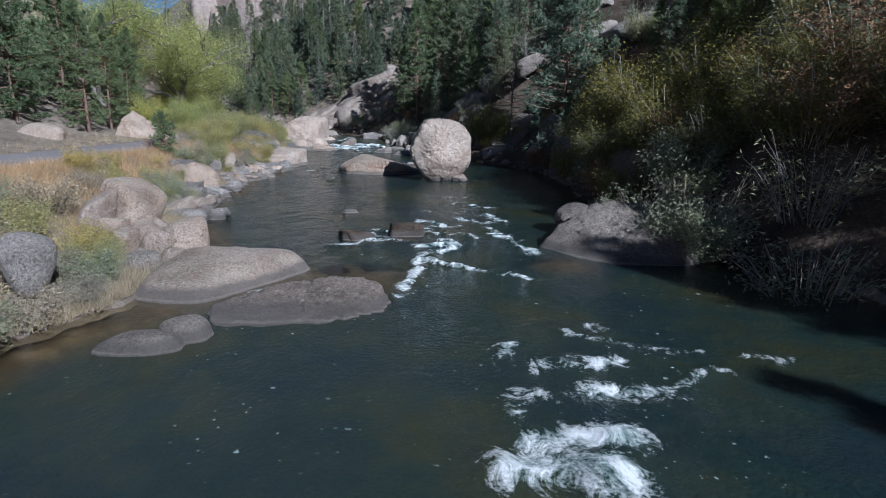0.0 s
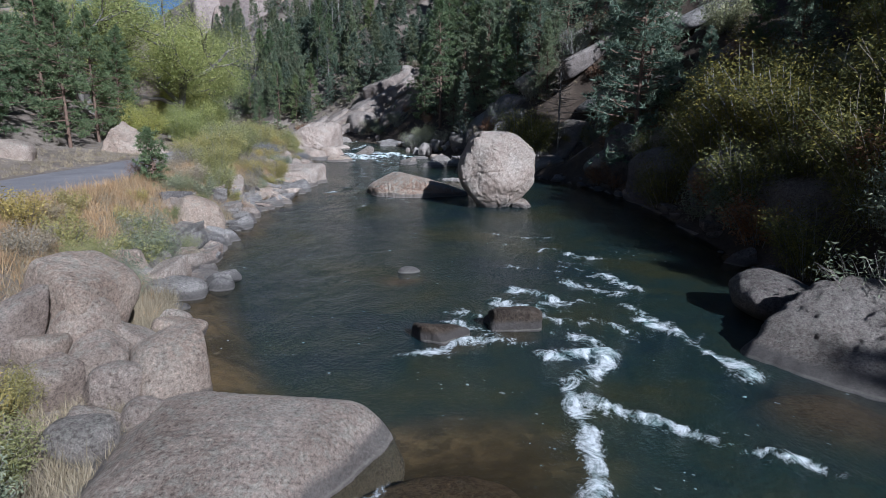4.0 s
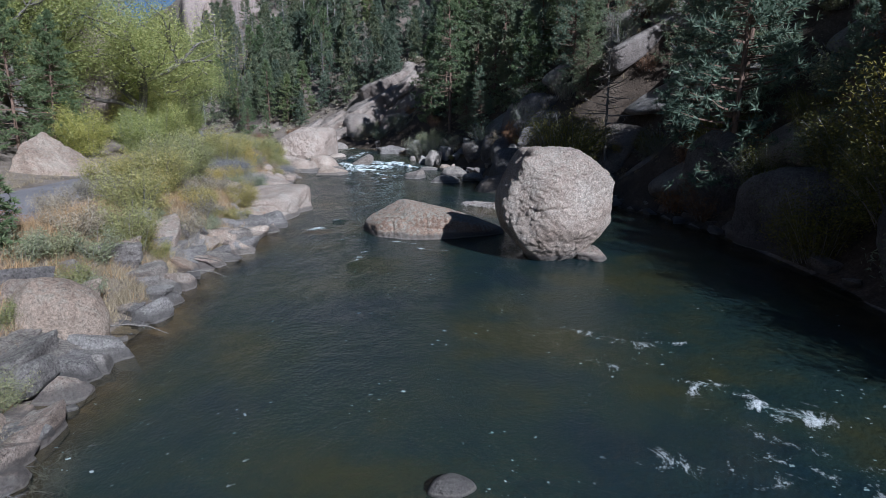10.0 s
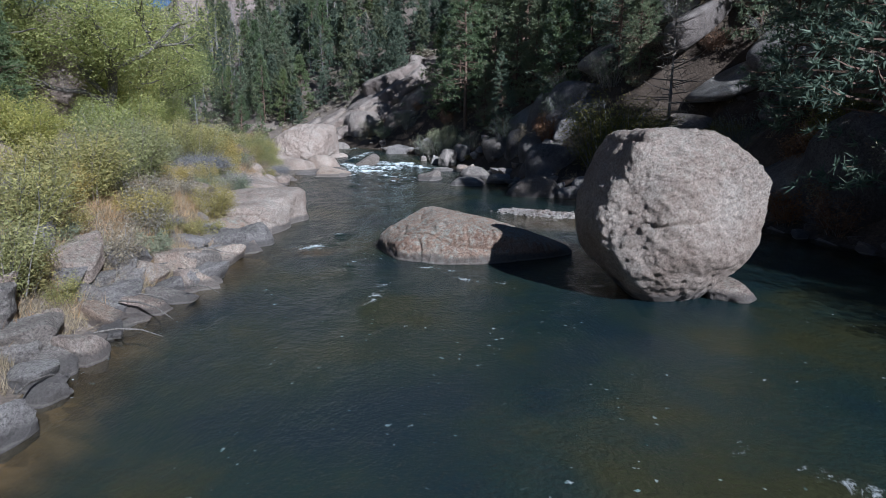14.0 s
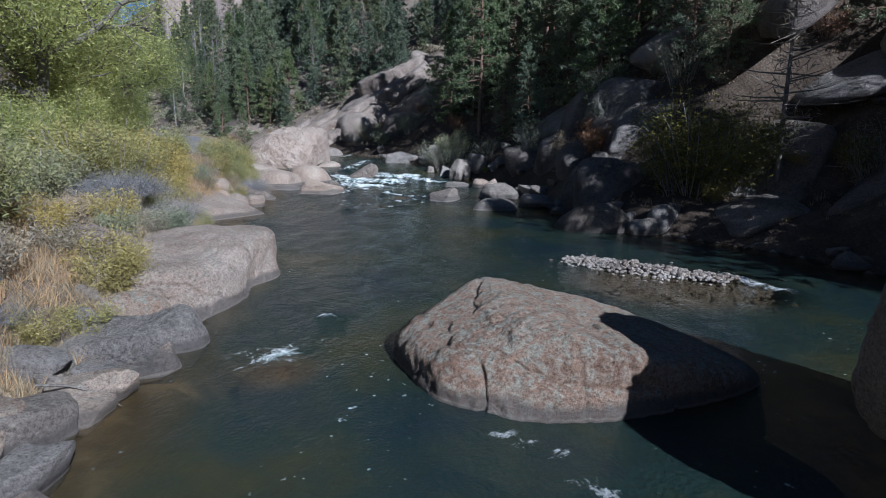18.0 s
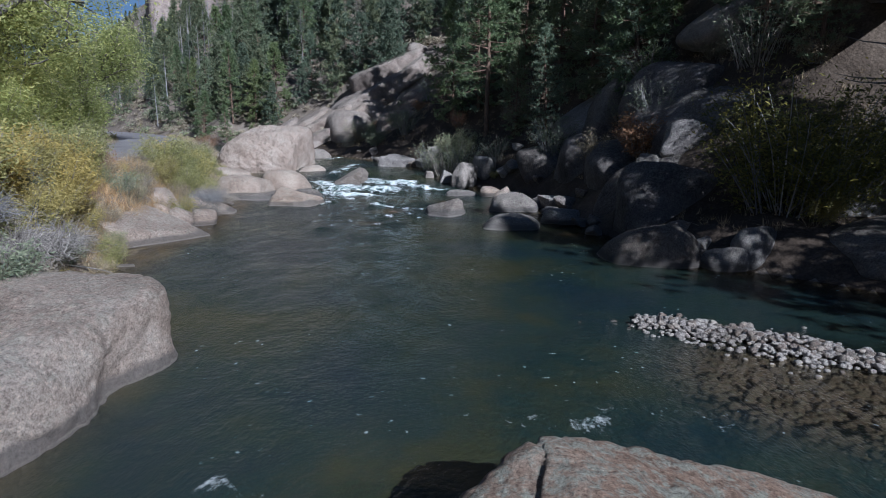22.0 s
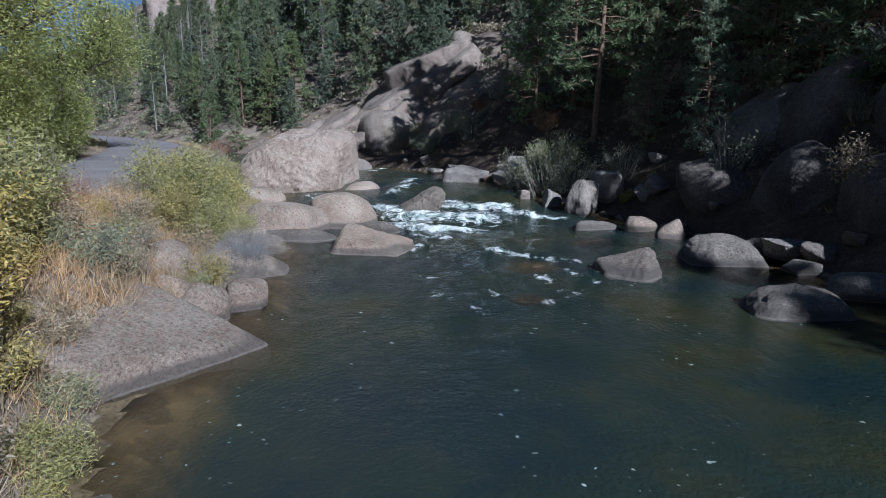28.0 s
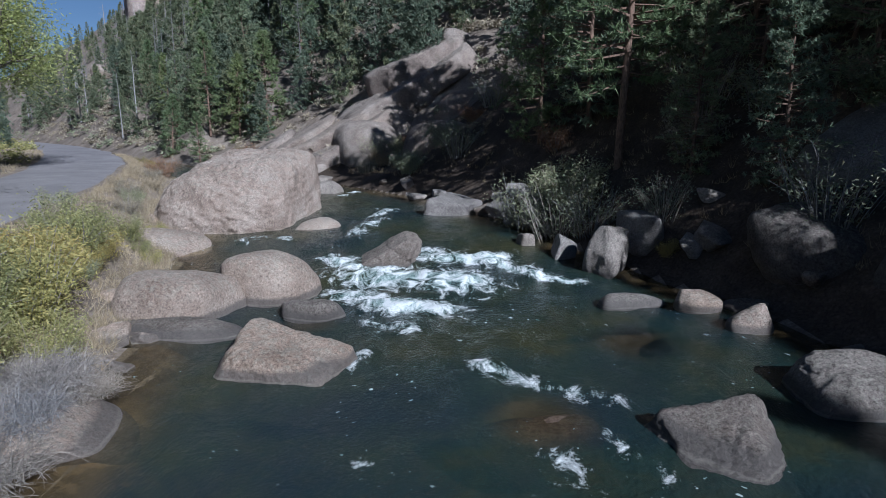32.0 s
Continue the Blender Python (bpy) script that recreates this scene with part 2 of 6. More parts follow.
M_GOLD = leafy("golden_leaves", (0.24, 0.20, 0.075), (0.39, 0.33, 0.125), (0.54, 0.46, 0.19), 0.7, 0.35)
M_RUST = leafy("rusty_leaves", (0.16, 0.09, 0.06), (0.24, 0.14, 0.09), (0.32, 0.2, 0.13), 0.8, 0.2)
M_OLIVE = leafy("olive_leaves", (0.07, 0.08, 0.03), (0.135, 0.138, 0.048), (0.29, 0.255, 0.06), 0.7, 0.3)
M_STRAW = leafy("dry_grass", (0.19, 0.16, 0.115), (0.30, 0.255, 0.19), (0.43, 0.38, 0.30), 0.85, 0.2)
M_RUSSET = leafy("russet_grass", (0.24, 0.165, 0.11), (0.37, 0.27, 0.18), (0.49, 0.385, 0.275), 0.85, 0.25)
M_TWIG = leafy("bare_twigs", (0.12, 0.112, 0.115), (0.22, 0.205, 0.205), (0.36, 0.34, 0.33), 0.9, 0.0)


def bark(name, a, b_):
    m, nodes, links, b = material(name, 0.9, 0.15)
    tc = nodes.new("ShaderNodeTexCoord")
    mp = nodes.new("ShaderNodeMapping")
    mp.inputs["Scale"].default_value = (1, 1, 0.18)
    links.new(tc.outputs["Object"], mp.inputs[0])
    n = noisy(nodes, links, mp.outputs[0], 22, 6, 0.7).outputs[0]
    links.new(ramp(nodes, links, n, [(0.35, a), (0.65, b_)]), b.inputs["Base Color"])
    bumped(nodes, links, b, n, 0.8, 0.03)
    return m


M_BARK = bark("pine_bark", (0.07, 0.05, 0.04), (0.24, 0.16, 0.12))
M_PALEBARK = bark("grey_bark", (0.09, 0.08, 0.07), (0.24, 0.22, 0.20))


def ground_material(name, low, mid, high):
    """Gravelly soil with needles, duff and straw."""
    m, nodes, links, b = material(name, 0.95, 0.15)
    geo = nodes.new("ShaderNodeNewGeometry")
    pos = geo.outputs["Position"]
    n = noisy(nodes, links, pos, 0.5, 6, 0.7).outputs[0]
    col = ramp(nodes, links, n, [(0.3, low), (0.5, mid), (0.7, high)])
    g = noisy(nodes, links, pos, 14, 6, 0.8).outputs[0]
    col = mix(nodes, links, 0.8, col, ramp(nodes, links, g, [(0.35, (0.45, 0.43, 0.4)), (0.5, (1, 1, 1)), (0.68, (1.4, 1.35, 1.3))]), "MULTIPLY")
    v = noisy(nodes, links, pos, 9, kind="Voronoi")
    col = mix(nodes, links, 0.5, col, ramp(nodes, links, v.outputs["Distance"], [(0.1, (1.15, 1.15, 1.15)), (0.6, (0.6, 0.58, 0.56))]), "MULTIPLY")
    links.new(col, b.inputs["Base Color"])
    bumped(nodes, links, b, maths(nodes, links, "ADD", g, v.outputs["Distance"]), 0.5, 0.05)
    return m


def road_material():
    m, nodes, links, b = material("gravel_road", 0.9, 0.2)
    geo = nodes.new("ShaderNodeNewGeometry")
    pos = geo.outputs["Position"]
    n = noisy(nodes, links, pos, 0.6, 5, 0.6).outputs[0]
    col = ramp(nodes, links, n, [(0.3, (0.165, 0.157, 0.163)), (0.7, (0.24, 0.228, 0.232))])
    g = noisy(nodes, links, pos, 45, 5, 0.8).outputs[0]
    col = mix(nodes, links, 0.7, col, ramp(nodes, links, g, [(0.35, (0.6, 0.6, 0.6)), (0.65, (1.3, 1.3, 1.3))]), "MULTIPLY")
    links.new(col, b.inputs["Base Color"])
    bumped(nodes, links, b, g, 0.5, 0.02)
    return m


def bed_material():
    m, nodes, links, b = material("river_bed", 0.7, 0.3)
    geo = nodes.new("ShaderNodeNewGeometry")
    pos = geo.outputs["Position"]
    n = noisy(nodes, links, pos, 0.35, 4, 0.6).outputs[0]
    col = ramp(nodes, links, n, [(0.35, (0.07, 0.06, 0.042)), (0.5, (0.13, 0.10, 0.068)), (0.68, (0.21, 0.15, 0.10))])
    warp = mix(nodes, links, 0.3, pos, noisy(nodes, links, pos, 3.0, 3, 0.6).outputs[1])
    v = noisy(nodes, links, warp, 5.0, kind="Voronoi")
    tint = nodes.new("ShaderNodeSeparateXYZ")
    links.new(v.outputs["Color"], tint.inputs[0])
    col = mix(nodes, links, 0.7, col, ramp(nodes, links, tint.outputs[0], [(0.1, (0.55, 0.55, 0.55)), (0.9, (1.35, 1.3, 1.2))]), "MULTIPLY")
    mud = ramp(nodes, links, noisy(nodes, links, pos, 0.5, 5, 0.6).outputs[0], [(0.4, (0, 0, 0)), (0.55, (1, 1, 1))])
    col = mix(nodes, links, mud, col, (0.065, 0.05, 0.034))
    links.new(col, b.inputs["Base Color"])
    bumped(nodes, links, b, v.outputs["Distance"], 0.25, 0.05)
    return m


def water_material():
    """Clear mountain water: what lies shallow shows through, the deep is dark green, broken water is white."""
    m, nodes, links, b = material("river_water", 0.06, 0.5)
    geo = nodes.new("ShaderNodeNewGeometry")
    pos = geo.outputs["Position"]
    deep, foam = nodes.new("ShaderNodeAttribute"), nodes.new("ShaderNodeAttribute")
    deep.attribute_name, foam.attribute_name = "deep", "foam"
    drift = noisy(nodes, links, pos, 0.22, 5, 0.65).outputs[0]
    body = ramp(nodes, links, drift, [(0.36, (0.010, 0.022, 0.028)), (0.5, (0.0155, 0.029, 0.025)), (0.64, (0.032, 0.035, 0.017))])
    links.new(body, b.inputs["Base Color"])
    b.inputs["IOR"].default_value = 1.33
    clear = nodes.new("ShaderNodeBsdfTransparent")
    clear.inputs[0].default_value = (0.62, 0.58, 0.42, 1)
    gloss = nodes.new("ShaderNodeBsdfGlossy")
    gloss.inputs["Roughness"].default_value = 0.06
    fres = nodes.new("ShaderNodeFresnel")
    fres.inputs[0].default_value = 1.33
    top = nodes.new("ShaderNodeMixShader")
    links.new(fres.outputs[0], top.inputs[0])
    links.new(clear.outputs[0], top.inputs[1])
    links.new(gloss.outputs[0], top.inputs[2])
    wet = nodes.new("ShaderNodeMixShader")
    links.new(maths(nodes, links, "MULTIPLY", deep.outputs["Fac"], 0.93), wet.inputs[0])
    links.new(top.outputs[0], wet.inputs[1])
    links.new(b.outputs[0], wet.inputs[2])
    mp = nodes.new("ShaderNodeMapping")
    mp.inputs["Scale"].default_value = (1.0, 0.55, 1.0)
    links.new(pos, mp.inputs[0])
    rip = noisy(nodes, links, mp.outputs[0], 2.6, 5, 0.62).outputs[0]
    fine = noisy(nodes, links, mp.outputs[0], 16, 4, 0.65).outputs[0]
    h = maths(nodes, links, "ADD", rip, maths(nodes, links, "MULTIPLY", fine, 0.6))
    bump = nodes.new("ShaderNodeBump")
    bump.inputs["Strength"].default_value, bump.inputs["Distance"].default_value = 0.5, 0.13
    links.new(h, bump.inputs["Height"])
    for s in (b.inputs["Normal"], gloss.inputs["Normal"], fres.inputs["Normal"]):
        links.new(bump.outputs[0], s)
    smp = nodes.new("ShaderNodeMapping")
    smp.inputs["Scale"].default_value = (1.0, 0.7, 1.0)
    links.new(pos, smp.inputs[0])
    lace = noisy(nodes, links, smp.outputs[0], 2.2, 10, 0.72)
    lace.inputs["Distortion"].default_value = 0.9
    grit = noisy(nodes, links, pos, 16, 6, 0.75).outputs[0]
    n = maths(nodes, links, "ADD", maths(nodes, links, "MULTIPLY", lace.outputs[0], 0.72), maths(nodes, links, "MULTIPLY", grit, 0.28))
    n = maths(nodes, links, "MULTIPLY", maths(nodes, links, "SUBTRACT", n, 0.5), 4.2)
    f = maths(nodes, links, "ADD", maths(nodes, links, "MULTIPLY", foam.outputs["Fac"], 0.86), n)
    f = maths(nodes, links, "MULTIPLY", ramp(nodes, links, f, [(0.42, (0, 0, 0)), (0.62, (0.35, 0.35, 0.35)), (1.0, (0.95, 0.95, 0.95))]), ramp(nodes, links, foam.outputs["Fac"], [(0.02, (0, 0, 0)), (0.2, (1, 1, 1))]))
    dots = ramp(nodes, links, noisy(nodes, links, pos, 7, 2, 0.5).outputs[0], [(0.69, (0, 0, 0)), (0.74, (0.75, 0.75, 0.75))])
    sparse = ramp(nodes, links, noisy(nodes, links, smp.outputs[0], 0.45, 3, 0.6).outputs[0], [(0.48, (0, 0, 0)), (0.62, (1, 1, 1))])
    f = maths(nodes, links, "MAXIMUM", f, maths(nodes, links, "MULTIPLY", dots, sparse))
    white = nodes.new("ShaderNodeBsdfDiffuse")
    links.new(mix(nodes, links, ramp(nodes, links, lace.outputs[0], [(0.4, (0, 0, 0)), (0.58, (1, 1, 1))]), (0.27, 0.40, 0.38), (0.76, 0.79, 0.80)), white.inputs[0])
    fb = nodes.new("ShaderNodeBump")
    fb.inputs["Strength"].default_value, fb.inputs["Distance"].default_value = 0.8, 0.15
    links.new(lace.outputs[0], fb.inputs["Height"])
    links.new(fb.outputs[0], white.inputs["Normal"])
    out = nodes.new("ShaderNodeMixShader")
    links.new(f, out.inputs[0])
    links.new(wet.outputs[0], out.inputs[1])
    links.new(white.outputs[0], out.inputs[2])
    links.new(out.outputs[0], nodes["Material Output"].inputs[0])
    return m


M_SOIL = ground_material("canyon_soil", (0.12, 0.10, 0.085), (0.22, 0.185, 0.155), (0.32, 0.28, 0.24))
# needle litter of the right slope, with part of the shade in its colour
M_DUFF = ground_material("shaded_needle_litter", (0.05, 0.04, 0.032), (0.085, 0.066, 0.052), (0.15, 0.12, 0.095))
M_ROAD, M_BED, M_WATER = road_material(), bed_material(), water_material()

# ---- the lie of the land ----
LEFT_Y = [-40, 5, 10.9, 12.6, 16.9, 20, 23, 26, 31.7, 36, 41, 45, 50, 52.7, 55, 58, 60, 63, 67, 71, 78, 86, 96, 104, 118, 140, 400]
LEFT_X = [-9, -8.4, -8.0, -7.2, -7.0, -8.6, -10, -10.8, -11.7, -12.2, -12, -12.4, -13, -14.7, -15.6, -16.5, -16, -16.4, -17, -18, -20, -23.5, -27, -34, -48, -66, -300]
RIGHT_Y = [-40, 8, 14, 19, 24, 30, 36, 42, 48, 53, 57, 62, 67, 71, 76, 80, 84, 90, 96, 104, 118, 140, 400]
RIGHT_X = [13, 12, 10.2, 7.0, 6.2, 6.5, 7.0, 7.0, 6.0, 3.6, -0.5, -1.5, -2.0, -2.6, -4.6, -6.4, -8.6, -12, -17, -25, -40, -58, -292]
ROAD_Y = [-40, 20, 30, 40, 50, 57, 64, 71, 78, 84, 90, 96, 102, 112, 127, 150]
ROAD_X = [-17.6, -17.9, -18.1, -18.6, -19.9, -21.3, -22.9, -24.6, -26.6, -28.6, -30.9, -33.6, -37.0, -43.5, -54.5, -75]


def left_shore(y):
    return np.interp(y, LEFT_Y, LEFT_X)


def right_shore(y):
    return np.interp(y, RIGHT_Y, RIGHT_X)


def road_mid(y):
    return np.interp(y, ROAD_Y, ROAD_X)


def water_z(y):
    return 0.75 * smooth(73, 84, y) + 0.02 * np.clip(np.asarray(y, float) - 84, 0, 60)


def road_z(y):
    return 2.0 + 0.5 * smooth(70, 110, y)


ROAD_HALF = 2.75


def land(x, y):
    """Height of the ground, the river's bed included."""
    x, y = np.asarray(x, float), np.asarray(y, float)
    shape = np.broadcast(x, y).shape
    p = xy3(x, y)
    coarse, mid_, fine = (fbm(p * s, 3, k).reshape(shape) for s, k in ((0.05, 3), (0.22, 9), (0.9, 21)))
    xl, xr, wz = left_shore(y), right_shore(y), water_z(y)
    rm, rz = road_mid(y), road_z(y)
    # left: bank, road, hill
    near = rm + ROAD_HALF + 0.45
    u = np.clip((xl - x) / np.maximum(xl - near, 1.0), 0, 1)
    bank = wz + (rz - wz) * (0.16 * u + 0.84 * smooth(0.0, 0.95, u)) + 0.25 * mid_ * (1 - u) + 0.12 * fine * u * (1 - u) * 4
    far = np.clip(rm - ROAD_HALF - 0.8 - x, 0, None)
    hill = 0.10 * np.minimum(far, 6) + 0.52 * np.clip(far - 5, 0, None)
    hill = hill * (1 - 0.72 * smooth(80, 120, y) - 0.2 * smooth(110, 150, y)) + (3.0 * coarse + 1.2 * mid_) * smooth(1, 12, far)
    left = bank + hill
    # right: steep slope
    d = np.clip(x - xr, 0, None)
    shelf = smooth(50, 53.5, y) * smooth(61, 58, y)
    steep = (1.22 - 0.48 * smooth(72, 88, y) - 0.46 * smooth(89, 99, y) * smooth(150, 120, y)) * (1 - shelf) + 0.58 * shelf
    above = 0.62 - 0.02 * smooth(60, 100, y) + 0.3 * shelf
    right = wz + 0.35 * np.minimum(d, 1.0) + steep * np.clip(np.minimum(d, 9) - 0.6, 0, None) + above * np.clip(np.minimum(d, 32) - 9, 0, None) + 0.62 * np.clip(d - 32, 0, None)
    right = right + (4.5 * coarse + 1.4 * mid_ + 0.3 * fine) * smooth(0.5, 7, d)
    # bed
    e = np.minimum(x - xl, xr - x)
    bed = wz - 1.6 * smooth(0, 3.5, e) + 0.35 * mid_
    bed = bed + 1.6 * np.exp(-(((x + 1.0) / 3.0) ** 2) - ((y - 48.6) / 3.0) ** 2)
    bed = bed + 1.3 * np.exp(-(((x + 3.2) / 2.6) ** 2) - ((y - 14.2) / 2.4) ** 2)
    bed = np.minimum(bed, wz - 0.1)
    out = np.where(x < xl, left, np.where(x > xr, right, bed))
    return out


def land_at(x, y):
    return float(land(np.array([x]), np.array([y]))[0])


def grid_mesh(name, xs, ys, zf, mat, soft=True, attrs=None):
    gx, gy = np.meshgrid(xs, ys)
    z = zf(gx, gy)
    v = np.stack([gx, gy, z], -1).reshape(-1, 3)
    w, h = len(xs), len(ys)
    i, j = np.meshgrid(np.arange(h - 1), np.arange(w - 1), indexing="ij")
    a = i * w + j
    f = np.stack([a, a + 1, a + w + 1, a + w], -1).reshape(-1, 4)
    return mesh_np(name, v, f, mat, soft, None, attrs(gx, gy) if attrs else ())


def steps(*spans):
    """Joined evenly spaced runs: (start, end, step)."""
    out = [np.arange(a, b, s) for a, b, s in spans]
    return np.concatenate(out + [[spans[-1][1]]])


GX = steps((-900, -160, 40), (-160, -60, 4), (-60, -26, 1.0), (-26, 12, 0.4), (12, 40, 1.0), (40, 160, 5), (160, 900, 40))
GY = steps((-300, -40, 20), (-40, 4, 1.5), (4, 100, 0.45), (100, 150, 1.2), (150, 300, 5), (300, 1500, 60))


def ground_height(x, y):
    z = land(x, y)
    d = np.abs(x - road_mid(y))
    flat = smooth(ROAD_HALF + 1.3, ROAD_HALF + 0.2, d) * (y < 150)
    return z * (1 - flat) + (road_z(y) - 0.05) * flat


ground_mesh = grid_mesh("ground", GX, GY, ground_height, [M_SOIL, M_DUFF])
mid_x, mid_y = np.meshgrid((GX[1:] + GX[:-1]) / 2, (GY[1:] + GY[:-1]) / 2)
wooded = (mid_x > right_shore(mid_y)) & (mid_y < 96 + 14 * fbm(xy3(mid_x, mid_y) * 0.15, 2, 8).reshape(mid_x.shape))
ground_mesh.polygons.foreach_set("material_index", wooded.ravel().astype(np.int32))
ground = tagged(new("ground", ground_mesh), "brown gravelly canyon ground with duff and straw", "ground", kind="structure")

# road: a crowned strip lying on the ground
RY = np.arange(-40, 149, 1.0)
across = np.linspace(-1, 1, 9)
wob = fbm(xy3(0 * RY, RY * 0.25), 2, 5) * 0.5
rx_ = road_mid(RY)
slope = np.gradient(rx_, RY)
nrm = np.stack([np.ones_like(RY), -slope], 1) / np.hypot(1, slope)[:, None]
rv = []
for k, u in enumerate(across):
    half = (ROAD_HALF + (wob if abs(u) == 1 else 0)) * u
    rv.append(np.stack([rx_ + nrm[:, 0] * half, RY + nrm[:, 1] * half, road_z(RY) + 0.05 * (1 - u * u) - (0.10 if abs(u) == 1 else 0)], 1))
rv = np.stack(rv, 1).reshape(-1, 3)
i_, j_ = np.meshgrid(np.arange(len(RY) - 1), np.arange(8), indexing="ij")
a_ = i_ * 9 + j_
road = tagged(new("road", mesh_np("road", rv, np.stack([a_, a_ + 1, a_ + 10, a_ + 9], -1).reshape(-1, 4), M_ROAD, True)),
              "grey gravel road curving along the river", "road", kind="structure")

# ---- river ----
def streak(x, y, x0, y0, x1, y1, w):
    """How much of a broken-water streak from one place to another lies at (x, y)."""
    dx, dy = x1 - x0, y1 - y0
    t = np.clip(((x - x0) * dx + (y - y0) * dy) / (dx * dx + dy * dy + 1e-9), 0, 1)
    d = np.hypot(x - x0 - t * dx, y - y0 - t * dy)
    return np.exp(-((d / w) ** 2))


# (x, y, x, y, width) of each streak of broken water: white, loose and faint ones
FOAM_WHITE = [(0.9, 7.2, 1.8, 7.2, 0.42), (1.0, 7.9, 2.1, 8.0, 0.36), (-13.4, 73.5, -11.1, 72.2, 0.8), (-13.0, 75.4, -10.0, 74.4, 1.05), (-11.4, 77.7, -8.9, 76.9, 0.8), (-14.6, 77.3, -13.4, 76.3, 0.5),
              (-0.83, 17.6, -1.25, 14.3, 0.17), (-1.1, 19.2, 0.0, 19.5, 0.26), (-0.58, 17.26, 0.46, 16.2, 0.17), (0.46, 16.2, 1.9, 15.7, 0.15), (1.6, 21.2, 2.37, 18.2, 0.18), (-8.6, 76.2, -6.5, 74.5, 0.34), (-9.95, 43.75, -9.6, 44.0, 0.22)]
FOAM_LOOSE = [(1.0, 9.3, 3.0, 9.2, 0.35), (0.8, 8.6, 0.8, 11.0, 0.18), (1.5, 10.4, 2.6, 10.6, 0.28), (3.1, 9.2, 4.3, 10.0, 0.16), (2.1, 11.9, 4.1, 10.9, 0.14), (-0.75, 22.0, 0.66, 22.7, 0.24), (-3.6, 19.2, -1.65, 19.9, 0.2), (-2.8, 21.6, -2.1, 21.3, 0.24),
              (-0.8, 17.7, 0.0, 19.4, 0.26), (-2.9, 20.9, -1.9, 20.1, 0.2), (-0.95, 20.6, 0.0, 20.0, 0.26), (1.5, 22.2, 2.4, 20.0, 0.16), (-0.9, 21.4, 0.1, 21.3, 0.2), (0.4, 21.4, 0.9, 20.0, 0.18), (-4.4, 13.9, -4.05, 14.8, 0.16), (0.5, 28.4, 1.9, 27.2, 0.26), (-1.2, 23.3, -0.2, 22.7, 0.3), (0.2, 24.2, 1.4, 23.1, 0.3), (1.1, 25.0, 2.2, 23.6, 0.22), (-1.7, 22.5, -1.0, 21.9, 0.26), (-0.4, 30.8, 0.7, 30.3, 0.14),
              (-10.3, 68.3, -9.2, 67.5, 0.28), (-9.2, 67.5, -7.7, 66.9, 0.22), (-8.3, 65.9, -7.7, 64.8, 0.18), (-14.1, 80.1, -13.1, 85.4, 0.5), (-18.0, 79.2, -16.5, 79.7, 0.3), (-12.4, 71.0, -11.6, 70.6, 0.3), (-16.2, 90.4, -15.4, 92.0, 0.4), (0.9, 49.3, 1.6, 47.9, 0.3)]
FOAM_FAINT = [(0.2, 27.6, 1.8, 25.7, 0.16), (2.8, 14.0, 3.0, 13.5, 0.18), (2.75, 12.4, 2.9, 11.9, 0.18), (-1.0, 29.4, 0.5, 28.5, 0.16), (-2.1, 31.9, -1.8, 32.0, 0.14), (-1.7, 31.2, 0.8, 30.3, 0.16), (-1.4, 29.7, -0.6, 29.0, 0.2), (-1.4, 26.3, 0.3, 25.6, 0.28), (0.3, 26.4, 1.6, 25.2, 0.24),
              (-10.2, 43.6, -9.5, 44.1, 0.4), (-7.3, 37.7, -7.1, 39.3, 0.14), (-6.5, 41.2, -5.4, 40.6, 0.12), (-5.4, 40.1, -4.4, 39.4, 0.18), (-8.3, 41.4, -8.2, 40.6, 0.1), (-6.4, 47.4, -4.6, 47.3, 0.14), (-9.4, 46.0, -8.9, 45.9, 0.18), (-9.9, 48.1, -9.3, 48.25, 0.12), (-4.0, 47.4, -3.3, 47.1, 0.18),
              (-9.1, 65.1, -8.9, 63.9, 0.24), (-9.1, 62.8, -8.3, 63.9, 0.2), (-11.9, 63.3, -11.0, 62.5, 0.14), (-11.5, 62.2, -10.8, 61.8, 0.15), (-11.8, 65.1, -11.3, 64.9, 0.14), (-10.5, 63.7, -10.2, 63.3, 0.12), (-12.6, 67.9, -12.3, 69.3, 0.15), (-4.9, 70.4, -4.2, 70.2, 0.14), (5.0, 10.8, 5.8, 10.4, 0.14)]


def foam_amount(x, y):
    out = np.zeros(x.shape)
    p = xy3(x, y)
    keep = (0.6 + 1.1 * fbm(p * 0.9, 3, 77).reshape(x.shape) + 0.25).clip(0.25, 1.0)
    x, y = x + 0.4 * fbm(p * 0.8, 3, 61).reshape(x.shape), y + 0.6 * fbm(p * 0.8, 3, 67).reshape(x.shape)
    for rows, wide, least, most in ((FOAM_WHITE, 1.15, 0.6, 0.6), (FOAM_LOOSE, 1.1, 0.25, 0.6), (FOAM_FAINT, 1.0, 0.0, 0.56)):
        for s in rows:
            out = np.maximum(out, streak(x, y, *s[:4], s[4] * wide) * (least + most * keep))
    return out


def water_height(x, y):
    f = foam_amount(x, y)
    p = xy3(x, y)
    swell = fbm(p * np.array([1.3, 0.7, 1]), 3, 31).reshape(x.shape)
    rough = fbm(p * 2.6, 3, 47).reshape(x.shape)
    run = smooth(60, 74, y) * smooth(96, 84, y)
    return water_z(y) + 0.03 * swell + 0.10 * swell * run + f * (0.04 + 0.2 * rough)


